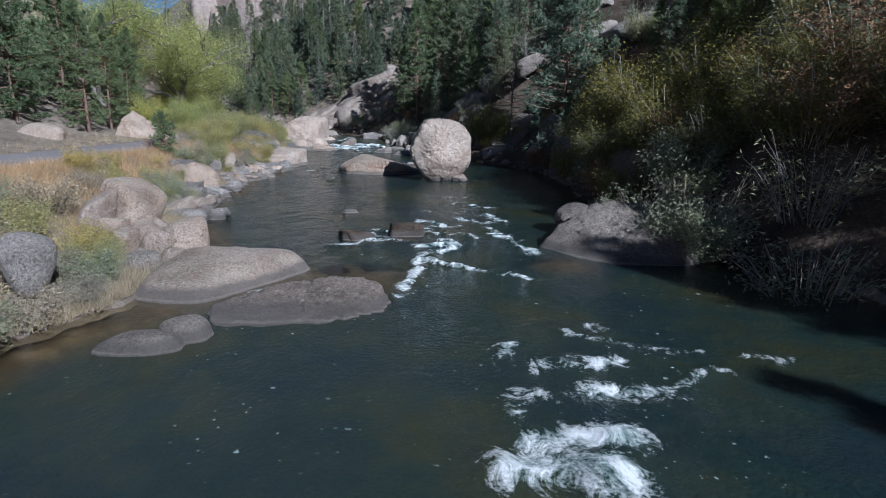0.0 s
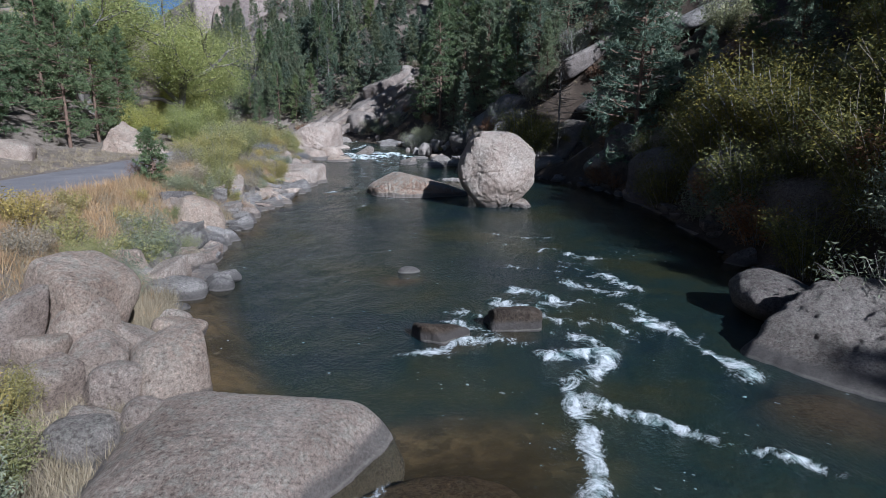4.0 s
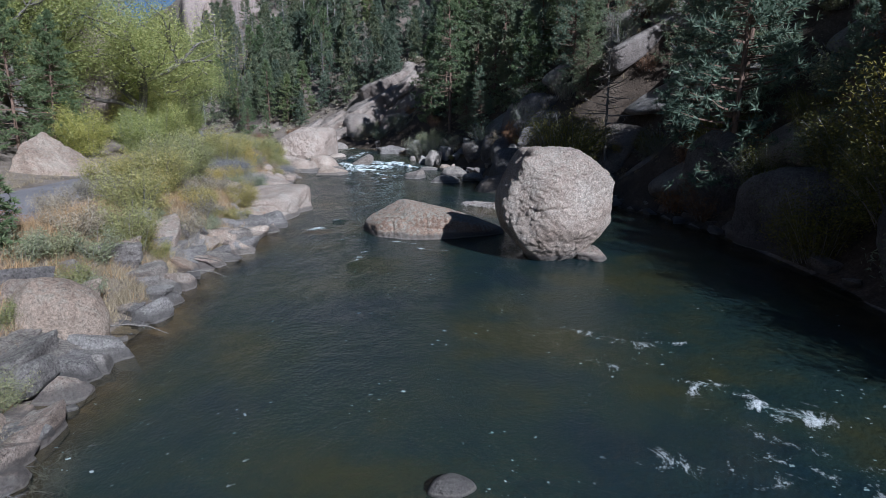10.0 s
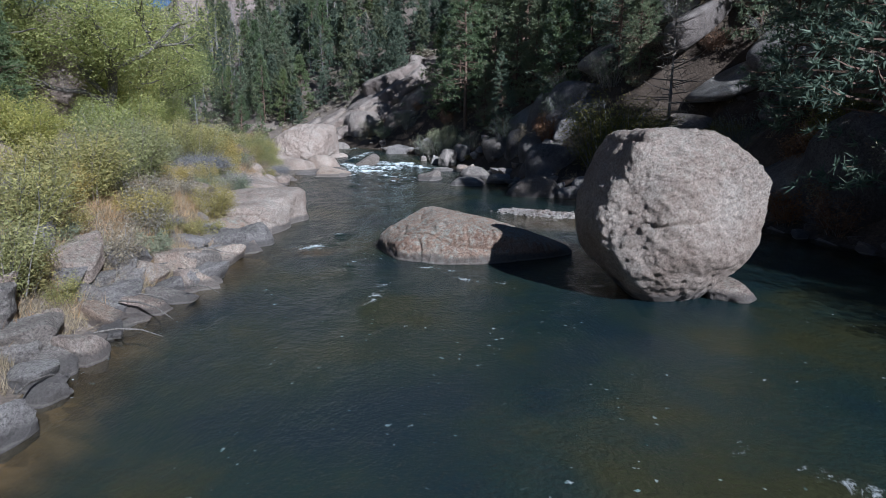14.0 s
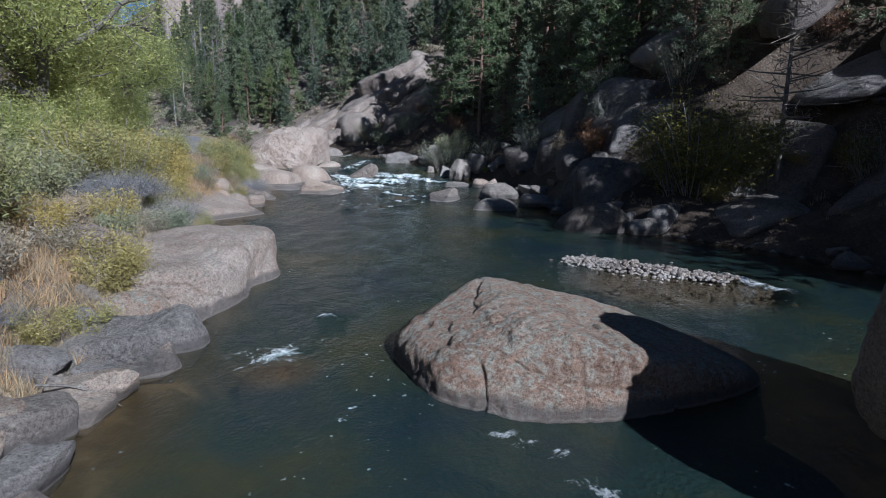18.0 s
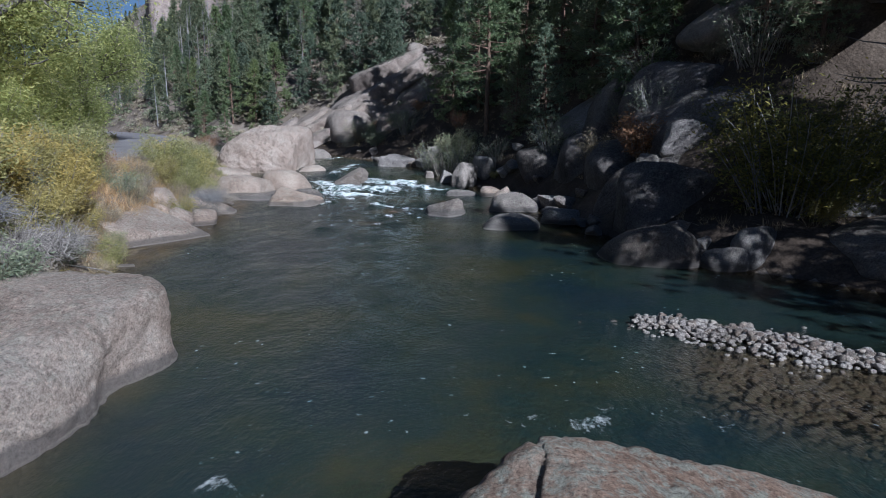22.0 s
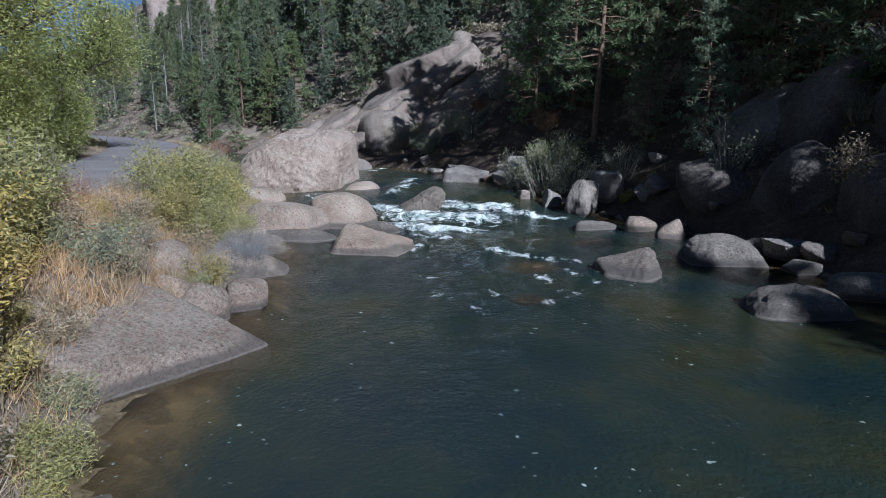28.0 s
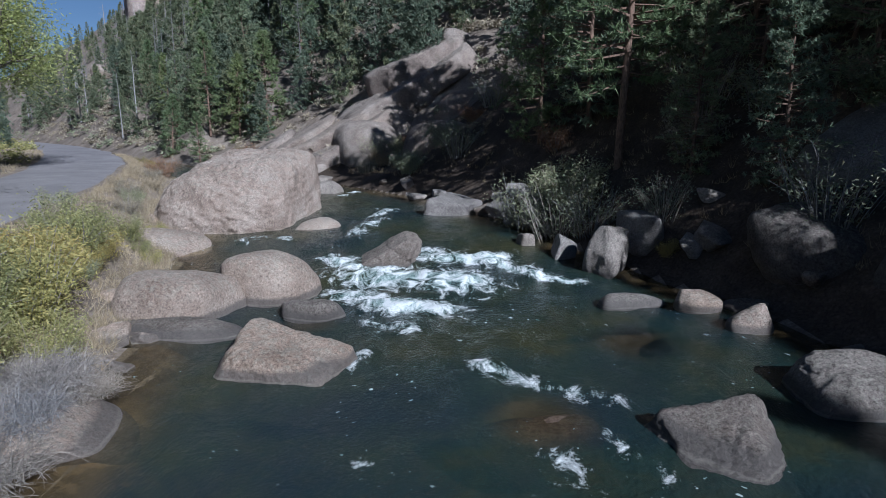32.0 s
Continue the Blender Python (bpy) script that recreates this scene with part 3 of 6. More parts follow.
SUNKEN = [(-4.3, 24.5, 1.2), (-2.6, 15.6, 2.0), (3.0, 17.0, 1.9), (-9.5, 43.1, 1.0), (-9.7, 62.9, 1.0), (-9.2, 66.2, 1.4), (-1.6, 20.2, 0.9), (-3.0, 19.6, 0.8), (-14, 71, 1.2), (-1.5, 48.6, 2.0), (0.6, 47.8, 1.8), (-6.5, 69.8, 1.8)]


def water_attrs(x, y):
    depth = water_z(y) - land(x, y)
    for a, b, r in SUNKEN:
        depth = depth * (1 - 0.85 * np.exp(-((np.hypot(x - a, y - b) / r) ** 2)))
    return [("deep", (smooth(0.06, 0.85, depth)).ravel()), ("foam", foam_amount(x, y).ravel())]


WX = steps((-70, -24, 0.5), (-24, 8, 0.16), (8, 9.5, 0.5))
WY = steps((-40, 4, 1.0), (4, 30, 0.16), (30, 62, 0.2), (62, 96, 0.2), (96, 150, 0.6))
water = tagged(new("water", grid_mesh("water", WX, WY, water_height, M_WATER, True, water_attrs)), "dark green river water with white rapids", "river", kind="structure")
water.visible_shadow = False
bed = tagged(new("riverbed", grid_mesh("riverbed", steps((-40, 9, 0.35)), steps((-40, 4, 2), (4, 100, 0.35)), lambda x, y: np.where((x > left_shore(y)) & (x < right_shore(y)), land(x, y) + 0.03, -4.0), M_BED)),
             "brown stony riverbed under clear water", "riverbed", kind="structure")


# ---- rocks ----
def icosphere(level):
    bm = bmesh.new()
    bmesh.ops.create_icosphere(bm, subdivisions=level, radius=1)
    v = np.array([q.co[:] for q in bm.verts])
    f = np.array([[q.index for q in k.verts] for k in bm.faces])
    bm.free()
    return v, f


ICO = {k: icosphere(k) for k in (1, 2, 3, 4, 5, 6, 7)}


def hewn(u, planes, p):
    """How far a block bounded by planes (normal, distance) reaches along each way u; p rounds its edges (low: rounder)."""
    n = np.asarray(planes, float)
    ways = n[:, :3] / np.linalg.norm(n[:, :3], axis=1)[:, None]
    return (np.clip(u @ ways.T / n[:, 3], 0, None) ** p).sum(1) ** (-1 / p)


def rock_shape(dims, seed, boxy=0.5, facets=7, level=4, foot=1.0, lump=0.16, crown=1.0, size=1.0, ridge=None, low=0.62, cracks=()):
    """Verts of a weathered block: a body of many broken faces, narrowed to foot at its base and to crown at its top."""
    u = ICO[level][0]
    r = np.random.default_rng(seed)
    planes = [(*w, d) for w, d in zip(np.concatenate([np.eye(3), -np.eye(3)]) + r.normal(0, 0.22, (6, 3)), r.uniform(0.92, 1.0, 6))]
    for _ in range(facets + (8 if boxy < 1 else 1)):
        planes.append((*(r.normal(size=3) * (1, 1, 0.8)), r.uniform(low + 0.26, 1.3 - 0.18 * (1 - boxy))))
    v = u * hewn(u, planes, 2.7 + 6 * boxy)[:, None]
    v[:, :2] *= 1.94 / np.ptp(v[:, :2], axis=0)
    q = v * 0.5 * np.asarray(dims) + seed * 3.71
    span = float(np.mean(dims)) * 0.5
    v = v + u * (lump * 0.55 * fbm(v * 1.1 + seed * 1.7, 2, seed) + lump * 0.4 * fbm(v * 2.6 + seed, 3, seed + 5) + 0.05 / max(0.4, span) * fbm(q * 3.2, 4, seed + 9))[:, None]
    if ridge:
        peak, to_right, to_left = ridge
        s = v[:, 0] - peak
        drop = to_right * np.clip(s / (1 - peak), 0, 1) ** 1.25 + to_left * np.clip(-s / (1 + peak), 0, 1) ** 1.5
        v[:, 2] = np.where(v[:, 2] > -0.3, -0.3 + (v[:, 2] + 0.3) * (1 - drop), v[:, 2])
    wander = 0.10 * fbm(v * 3 + seed, 3, seed + 40)
    for nx, ny, nz, off, deep_, gate in cracks:
        n = np.array([nx, ny, nz]) / math.sqrt(nx * nx + ny * ny + nz * nz)
        band = np.exp(-(((v @ n - off + wander) / 0.014) ** 2)) * smooth(gate - 0.2, gate + 0.1, fbm(v * 1.4 + 9 + seed, 2, seed + 50) + 0.5)
        v = v - u * (deep_ * band)[:, None]
    t = np.clip((v[:, 2:3] + 1) / 2, 0, 1)
    v[:, :2] *= foot + (1 - foot) * np.clip(t * 1.7, 0, 1)
    v[:, :2] *= 1 - (1 - crown) * smooth(0.5, 1, t)
    return v * np.asarray(dims) * 0.5


def hewn_rock(x, y, z, planes, seed, mat, label, p=12, rough=0.09, cracks=(), level=6, name="boulder", group="", knobs=(), turn=(0, 0, 0), thing="boulder"):
    """A rock whose faces are known: planes in metres about (x, y, z); cracks (normal, offset, depth, half width); knobs (place, radius, lift)."""
    u = ICO[level][0]
    v = u * hewn(u, planes, p)[:, None]
    for kx, ky, kz, kr, lift in knobs:
        v = v + u * (lift * np.exp(-((v - (kx, ky, kz)) ** 2).sum(1) / kr**2))[:, None]
    q = v + seed * 1.37
    v = v + u * (rough * 1.5 * fbm(q * 0.7, 2, seed) + rough * fbm(q * 1.9, 3, seed + 3) + 0.8 * rough * fbm(q * 6.5, 4, seed + 6))[:, None]
    wander = 0.45 * fbm(q * 1.1, 3, seed + 40)
    for nx, ny, nz, off, deep_, half in cracks:
        n = np.array([nx, ny, nz]) / math.sqrt(nx * nx + ny * ny + nz * nz)
        keep = smooth(0.3, 0.55, fbm(q * 0.8 + 5 * off, 2, seed + 50) + 0.5)
        v = v - u * (deep_ * np.exp(-(((v @ n - off + wander) / half) ** 2)) * keep)[:, None]
    ob = new(name, mesh_np(name, v, ICO[level][1], mat, True))
    ob.matrix_basis = pose(x, y, z, *turn)
    return tagged(ob, label, thing, group)


def boulder(x, y, w, d, top, base=0.0, seed=1, mat=None, label="weathered tan granite boulder", turn=0.0, lean=(0, 0), level=4, name="boulder", group="", **kw):
    h = (top - base) * 1.3 + 0.12
    v = rock_shape((w, d, h), seed, level=level, **kw)
    r = np.array(Euler((radians(lean[0]), radians(lean[1]), radians(turn))).to_matrix())
    v = v @ r.T
    v[:, 2] *= h / np.ptp(v[:, 2])
    v[:, 2] += -v[:, 2].max()
    ob = new(name, mesh_np(name, v, ICO[level][1], mat or M_ROCK, True))
    ob.location = (x, y, top)
    return tagged(ob, label, "boulder", group)


# the great block in mid river, and the long low one behind it
hewn_rock(-0.35, 38.9, 1.9, [(0.03, 0.05, 1, 1.83), (-0.8, -0.1, 0.5, 1.86), (-1, 0, -0.05, 2.05), (-0.8, -0.1, -0.58, 1.95), (1, 0.1, 0, 1.74), (0.6, -0.1, 0.8, 1.84), (0.72, -0.1, -0.68, 1.92), (0.1, -1, 0.14, 1.75), (0.05, -0.8, -0.6, 1.95),
                              (-0.1, -0.75, 0.65, 1.98), (0, 1, 0, 1.8), (0, 0.7, -0.7, 1.7), (-0.7, 0.7, 0.1, 2.1), (-0.5, -0.86, 0.08, 1.86), (0.75, -0.65, -0.05, 1.98), (0.5, -0.5, -0.7, 2.0), (0, 0, -1, 2.6)], 19, M_ROCK,
          "huge upright tan granite boulder standing in the river", 20, 0.085, [(0.25, 0.05, 1, 1.25, 0.09, 0.035), (0.5, 0.6, -0.7, 0.55, 0.06, 0.03), (1, 0.2, -0.5, 0.75, 0.05, 0.03), (-0.3, 0.1, 1, -0.1, 0.05, 0.03)], 7, knobs=[(-1.35, -1.0, 1.5, 0.34, 0.16), (0.85, -1.3, -0.5, 0.9, -0.14), (-0.4, -1.5, 0.9, 0.6, 0.08)])
boulder(0.75, 38.1, 1.1, 0.8, 0.42, 0, 12, M_ROCK, "small tan wedge of rock at the foot of the huge boulder", -15, (0, -14), 5, boxy=1.6, facets=5)
hewn_rock(-4.75, 43.4, -0.1, [(0.25, 0.05, 0.97, 1.0), (-0.34, -0.15, 0.93, 1.5), (-0.9, -0.4, 0.2, 2.62), (-0.5, -0.85, 0.15, 2.5), (-0.05, -0.94, 0.34, 2.05), (0.3, -0.93, 0.2, 2.0), (0.55, -0.8, 0.1, 2.5), (1, 0, 0.1, 3.1), (0, 1, 0.2, 1.9), (-0.6, 0.75, 0.1, 2.3), (0.7, 0.7, 0.1, 2.4),
                               (-0.3, -0.7, 0.65, 1.86), (0, 0, -1, 0.9)], 23, M_PINK, "long low pinkish granite boulder with grey lichen in the river", 18, 0.075,
          [(0.85, 0.1, 0.5, 0.75, 0.10, 0.05), (0.06, 0, 1, 0.62, 0.06, 0.03), (1, -0.1, 0.12, -1.55, 0.07, 0.04), (1, 0.3, 0.1, -0.6, 0.04, 0.03)], 7, knobs=[(-2.1, -1.2, 0.8, 0.4, 0.1)])
# left foreground: rocks heaped on the bank
for row in ((-9.7, 18.75, 2.1, 1.7, 2.1, 0.5, 31, -20), (-8.7, 17.5, 1.1, 1.0, 1.07, 0.4, 32, 10), (-8.05, 16.75, 0.86, 0.8, 0.91, 0.1, 33, 30), (-7.38, 16.35, 0.8, 0.75, 0.57, 0, 34, 0),
            (-7.5, 17.5, 1.45, 1.7, 1.12, 0, 35, 25), (-9.1, 18.0, 1.3, 1.2, 1.55, 0.6, 55, 40), (-8.3, 18.4, 1.4, 1.1, 1.1, 0.2, 56, -30), (-8.9, 16.6, 0.8, 0.8, 1.0, 0.3, 57, 60), (-7.9, 15.9, 0.7, 0.6, 0.6, 0.1, 58, 10), (-10.4, 19.6, 1.2, 1.0, 1.6, 0.8, 59, 80), (-8.9, 20.6, 0.9, 0.8, 0.5, 0.0, 60, 20), (-8.5, 19.75, 1.05, 0.9, 0.56, 0, 36, 0), (-9.9, 17.3, 0.9, 0.8, 1.9, 1.0, 37, 0), (-9.35, 17.2, 0.8, 0.7, 1.19, 0.7, 38, 15)):
    boulder(*row[:7], M_ROCK, "tan granite boulder heaped on the river bank", row[7], (0, 12), 5 if row[2] > 1.3 else 4, group="bank boulders", boxy=1.2, facets=8, low=0.55, lump=0.1)
for row in ((-9.9, 22.9, 1.7, 1.1, 0.5, 0, 41), (-8.97, 23.55, 0.7, 0.55, 0.3, 0, 42), (-9.35, 21.9, 0.5, 0.4, 0.13, 0, 43), (-7.8, 15.6, 0.95, 0.8, 0.6, 0.1, 44), (-8.3, 12.3, 0.9, 0.8, 1.75, 0.8, 45)):
    boulder(*row[:7], M_GREY, "flat greyish rock at the water's edge", 0, (0, 0), 3, group="shore rocks", boxy=0.4)
hewn_rock(-5.7, 15.0, 0, [(0, -0.35, 0.94, 0.66), (0, 0.04, 1, 0.62), (0.6, -0.36, 0.71, 0.88), (0.855, -0.52, 0.05, 1.38), (1, 0.1, 0.1, 2.25), (0, -1, 0.1, 2.1), (0.1, 1, 0.15, 1.7), (-1, 0, 0.1, 2.3), (-0.6, -0.7, 0.2, 2.1), (-0.5, -0.1, 0.86, 1.0), (0, 0, -1, 0.8)], 51, M_ROCK,
          "long smooth tan whaleback rock at the shore", 8, 0.05, [(1, -0.5, 0.1, -0.3, 0.04, 0.02)], 6)
hewn_rock(-3.0, 13.0, 0, [(0, -0.25, 0.97, 0.26), (-0.1, 0.1, 1, 0.55), (-0.5, 0.86, 0.1, 0.78), (0.9, -0.1, 0.42, 1.45), (0.5, -0.86, 0.1, 1.0), (-0.86, -0.5, 0.1, 1.95), (0.3, 0.9, 0.2, 1.15), (0.75, -0.5, 0.45, 1.35), (0, 0, -1, 0.8)], 52, M_DARK,
          "long rough dark rock ridge rising from the water", 14, 0.13, [(0.8, 0.45, 0, 0.25, 0.13, 0.06), (0.8, 0.5, 0, 0.62, 0.14, 0.06), (0.85, 0.4, 0, 0.95, 0.12, 0.05), (0.8, 0.3, 0, -0.9, 0.05, 0.03), (0.7, 0.6, 0, 1.2, 0.1, 0.05)], 7)
boulder(-5.5, 10.75, 1.65, 0.85, 0.34, -0.3, 53, M_DARK, "low dark grey wet rock in shallow water", 8, (0, 0), 4, boxy=0.4, facets=4)
boulder(-4.85, 11.35, 0.95, 0.8, 0.42, -0.3, 54, M_DARK, "rounded dark grey wet rock in shallow water", 0, (0, 0), 4, boxy=0.3, facets=4)
# midstream, lower
boulder(-3.05, 20.1, 1.25, 0.9, 0.36, -0.3, 67, M_WET, "brown wet rock amid the rapids", 10, (0, 3), 5, boxy=1.5, facets=6, lump=0.34, low=0.45)
boulder(-1.55, 20.85, 1.45, 1.0, 0.48, -0.3, 68, M_WET, "brown wet rock amid the rapids", -10, (0, 3), 5, boxy=1.5, facets=6, lump=0.34, low=0.45)
boulder(-4.1, 25.4, 0.68, 0.5, 0.17, -0.2, 63, M_GREY, "small flat rock just above the water", 0, (0, 0), 3)
boulder(-3.0, 14.4, 3.2, 3.0, -0.03, -0.5, 64, M_SUNK, "broad sunken brown rock under the water", 20, (0, 0), 4, boxy=0.3)
boulder(-4.3, 24.5, 2.4, 2.0, -0.1, -0.5, 66, M_SUNK, "sunken reddish rock under the water", 0, (0, 0), 4)
boulder(3.0, 17.0, 3.0, 2.0, -0.03, -0.5, 65, M_SUNK, "sunken brown rock under the water", 0, (0, 0), 4)
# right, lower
# these two grey boulders take the dark granite in place of bank shade
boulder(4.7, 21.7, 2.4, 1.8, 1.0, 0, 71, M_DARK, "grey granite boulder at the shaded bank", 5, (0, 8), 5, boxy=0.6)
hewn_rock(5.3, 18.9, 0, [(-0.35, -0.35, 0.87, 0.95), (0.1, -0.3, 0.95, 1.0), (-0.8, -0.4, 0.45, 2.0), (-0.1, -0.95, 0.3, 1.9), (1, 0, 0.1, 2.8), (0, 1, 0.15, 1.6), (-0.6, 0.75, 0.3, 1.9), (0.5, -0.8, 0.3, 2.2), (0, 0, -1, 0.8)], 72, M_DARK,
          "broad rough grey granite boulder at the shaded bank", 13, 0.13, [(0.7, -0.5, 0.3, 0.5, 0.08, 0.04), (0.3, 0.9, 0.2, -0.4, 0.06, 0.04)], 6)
# left bank, middle stretch
boulder(-12.2, 30.0, 1.9, 1.5, 1.66, 0, 81, M_ROCK, "pale tan granite boulder on the stony bank", 20, (0, -8), 5, boxy=0.4)
for row in ((-11.1, 28.9, 1.0, 0.8, 0.44, 0, 82), (-9.15, 24.1, 0.9, 0.7, 0.37, 0, 83), (-9.6, 23.2, 0.75, 0.6, 0.34, 0, 84), (-10.4, 24.2, 0.8, 0.6, 0.25, 0, 85),
            (-12.9, 42.4, 0.7, 0.6, 0.42, 0, 86), (-12.3, 42.45, 0.75, 0.6, 0.38, 0, 87), (-11.8, 42.9, 0.8, 0.45, 0.25, 0, 88), (-12.2, 40.9, 1.35, 0.9, 0.62, 0, 89), (-11.7, 39.7, 1.6, 0.7, 0.34, 0, 90),
            (-13.7, 41.9, 0.8, 0.6, 1.05, 0.1, 91), (-13.1, 43.8, 1.0, 0.7, 0.76, 0.1, 92)):
    boulder(*row[:7], M_GREY, "grey angular rock at the water's edge", row[6] * 37, (0, 8), 4, group="shore rocks", boxy=2.6, facets=6, low=0.42, lump=0.2)
hewn_rock(-13.0, 47.9, 0, [(1, -0.15, 0.14, 1.6), (0.25, -1, 0.22, 2.35), (-0.06, -0.03, 1, 1.14), (0.3, 1, 0.05, 2.6), (-1, 0, 0, 2.2), (0.75, -0.66, 0.12, 2.3), (0.75, 0.66, 0.1, 2.45), (0.6, -0.2, 0.78, 1.75), (0, 0, -1, 1.0)], 101, M_ROCK, "great flat-topped tan granite block at the shore", 15, 0.09,
          [(0.9, -0.4, 0.2, -0.35, 0.16, 0.05), (0.3, 0.2, 1, 0.35, 0.08, 0.04), (1, 0.2, 0.1, 0.75, 0.06, 0.03), (0.2, 1, 0, 0.9, 0.05, 0.03)], 7, knobs=[(1.5, 0.3, 0.2, 0.6, -0.28), (1.1, 0.6, 1.0, 0.5, 0.06), (0.2, -0.6, 1.1, 0.8, -0.07)])
boulder(-15.3, 47.4, 3.6, 4.2, 1.85, 0, 102, M_ROCK, "sloping tan granite slab behind the flat block", 12, (0, 8), 5, boxy=0.6, facets=4)
boulder(-11.75, 44.2, 1.3, 0.95, 0.72, -0.1, 103, M_GREY, "smooth grey boulder leaning on the flat block", 15, (0, -8), 5, boxy=0.3, facets=5)
boulder(-9.5, 43.1, 1.6, 1.0, 0.02, -0.5, 104, M_SUNK, "sunken brown rock with water breaking over it", 0, (0, 0), 4)
boulder(-13.0, 45.2, 1.6, 1.0, 0.75, 0, 105, M_PINK, "cracked pinkish rock below the flat block", 0, (0, 4), 4, boxy=0.7)
# left bank, upper stretch
boulder(-15.5, 53.2, 1.3, 0.8, 0.22, -0.2, 117, M_GREY, "flat pale grey rock at the water's edge", 12, (0, 0), 5, boxy=0.7, facets=5, lump=0.09)
hewn_rock(-17.2, 59.6, 0, [(0.77, -0.63, 0.08, 1.55), (-0.2, -0.98, 0.1, 1.85), (0.3, 0.95, 0.05, 1.4), (0.33, -0.05, 0.94, 0.88), (0, 0, 1, 1.0), (-1, 0, 0, 1.6), (0, 0, -1, 0.9)], 111, M_ROCK,
          "smooth tan granite tongue with a dark waterline", 16, 0.05, level=6)
for row in ((-17.8, 63.0, 1.5, 1.3, 1.36, 0.3, 112), (-16.45, 61.6, 1.05, 1.0, 0.78, 0, 113), (-15.9, 62.6, 1.1, 0.9, 0.62, 0, 114), (-17.2, 62.0, 1.2, 1.0, 0.9, 0.1, 116)):
    boulder(*row[:7], M_ROCK, "tan granite rock below the bushes of the bank", row[6] * 23, (0, 4), 4, group="upper bank rocks", boxy=0.5)
boulder(-16.9, 65.9, 2.7, 2.3, 0.74, -0.3, 118, M_ROCK, "flat wedge of smooth rock under dead brush", 22, (0, 0), 5, boxy=0.6, facets=4, lump=0.06, low=0.8, ridge=(-0.5, 0.92, 0.1))
boulder(-17.6, 71.7, 3.2, 2.6, 1.15, -0.2, 121, M_ROCK, "smooth rounded pinkish boulder beside the rapids", 0, (0, 3), 5, boxy=0.25, facets=3, lump=0.08)
boulder(-16.8, 70.4, 3.9, 1.2, 0.32, -0.3, 122, M_DARK, "low dark ledge beside the rapids", -6, (0, 0), 4, boxy=0.4)
boulder(-15.4, 73.3, 2.85, 2.1, 1.3, -0.2, 123, M_ROCK, "humped tan boulder beside the rapids", 12, (0, 4), 5, boxy=0.3, facets=4)
boulder(-14.0, 71.6, 1.8, 1.0, 0.45, -0.2, 124, M_DARK, "low brown wet rock at the rapids", -10, (0, 4), 4)
hewn_rock(-13.9, 68.4, 0, [(0.2, -0.15, 0.96, 0.46), (-1, 0, 0.25, 1.1), (1, -0.1, 0.3, 1.15), (0.1, -1, 0.35, 0.75), (0, 1, 0.1, 0.8), (-0.5, -0.5, 0.7, 0.95), (0, 0, -1, 0.7)], 125, M_ROCK, "smooth greyish tan rock in the river", 12, 0.09, [(1, 0.1, 0.1, 0.2, 0.05, 0.03)], 6, turn=(0, 0, -14))
hewn_rock(-19.2, 83.4, 1.2, [(1, -0.1, 0.06, 2.55), (-0.05, 0, 1, 2.4), (-0.55, -0.1, 0.83, 2.55), (-1, 0, 0.1, 3.3), (0.05, -1, 0.25, 3.2), (0, 1, 0.1, 3.0), (0.7, -0.7, 0.05, 3.4), (-0.7, -0.7, 0.15, 3.7), (0, -0.85, -0.5, 3.1), (0.4, -0.2, 0.9, 2.75), (0, -0.6, 0.8, 2.9), (0, 0, -1, 2.2)], 126, M_ROCK,
          "very large smooth pale granite boulder above the rapids", 11, 0.14, [(0.3, 0, 1, 1.2, 0.05, 0.04)], 7)
boulder(-15.7, 81.4, 1.95, 1.6, 1.0, 0.2, 127, M_ROCK, "rounded brown boulder at the rapids", 0, (0, 0), 4, boxy=0.25, facets=3)
hewn_rock(-12.5, 77.0, 0.5, [(-0.49, -0.1, 0.87, 0.2), (0.35, 0, 0.94, 0.75), (0.95, -0.1, -0.08, 0.95), (-0.1, -0.95, 0.22, 0.66), (0, 1, 0.1, 0.65), (-1, 0, 0.1, 1.25), (0.6, -0.7, 0, 1.0), (0, 0, -1, 0.9)], 128, M_DARK, "wedge-shaped reddish rock amid white water", 10, 0.1, [(0.7, 0, 0.7, 0.2, 0.05, 0.03)], 6)
boulder(-17.0, 92, 1.7, 1.4, 1.6, 0.6, 129, M_GREY, "grey rock behind the rapids", 0, (0, 0), 3)
boulder(-20.4, 78.5, 3.0, 2.4, 1.07, 0, 130, M_ROCK, "pale tan boulder below the road bank", 0, (0, 5), 5, boxy=0.4)
boulder(-20.9, 82.0, 2.1, 1.8, 2.0, 0, 131, M_ROCK, "pale upright boulder below the road bank", 20, (0, 8), 4, boxy=0.5)
# right bank, upper stretch
for row in ((-10.0, 84.8, 3.1, 2.4, 1.6, 0.3, 141), (-5.45, 75.8, 1.8, 1.5, 1.58, 0.1, 142), (-6.4, 77.5, 1.2, 1.0, 1.0, 0.2, 143), (-7.6, 78.8, 0.85, 0.7, 0.85, 0.2, 144), (-3.9, 76.8, 1.8, 1.6, 1.9, 0.8, 145)):
    boulder(*row[:7], M_GREY, "grey boulder at the shaded bank beside the rapids", row[6] * 17, (0, 0), 5, group="rapids rocks", boxy=1.4, facets=5, low=0.5)
boulder(-5.8, 72.5, 1.85, 0.95, 0.3, -0.2, 151, M_GREY, "flat grey rock rising from the river", 8, (0, 0), 4)
boulder(-4.15, 72.0, 1.25, 0.8, 0.54, -0.1, 152, M_ROCK, "small oval tan rock in the river", -10, (0, 4), 4, boxy=0.2, facets=3)
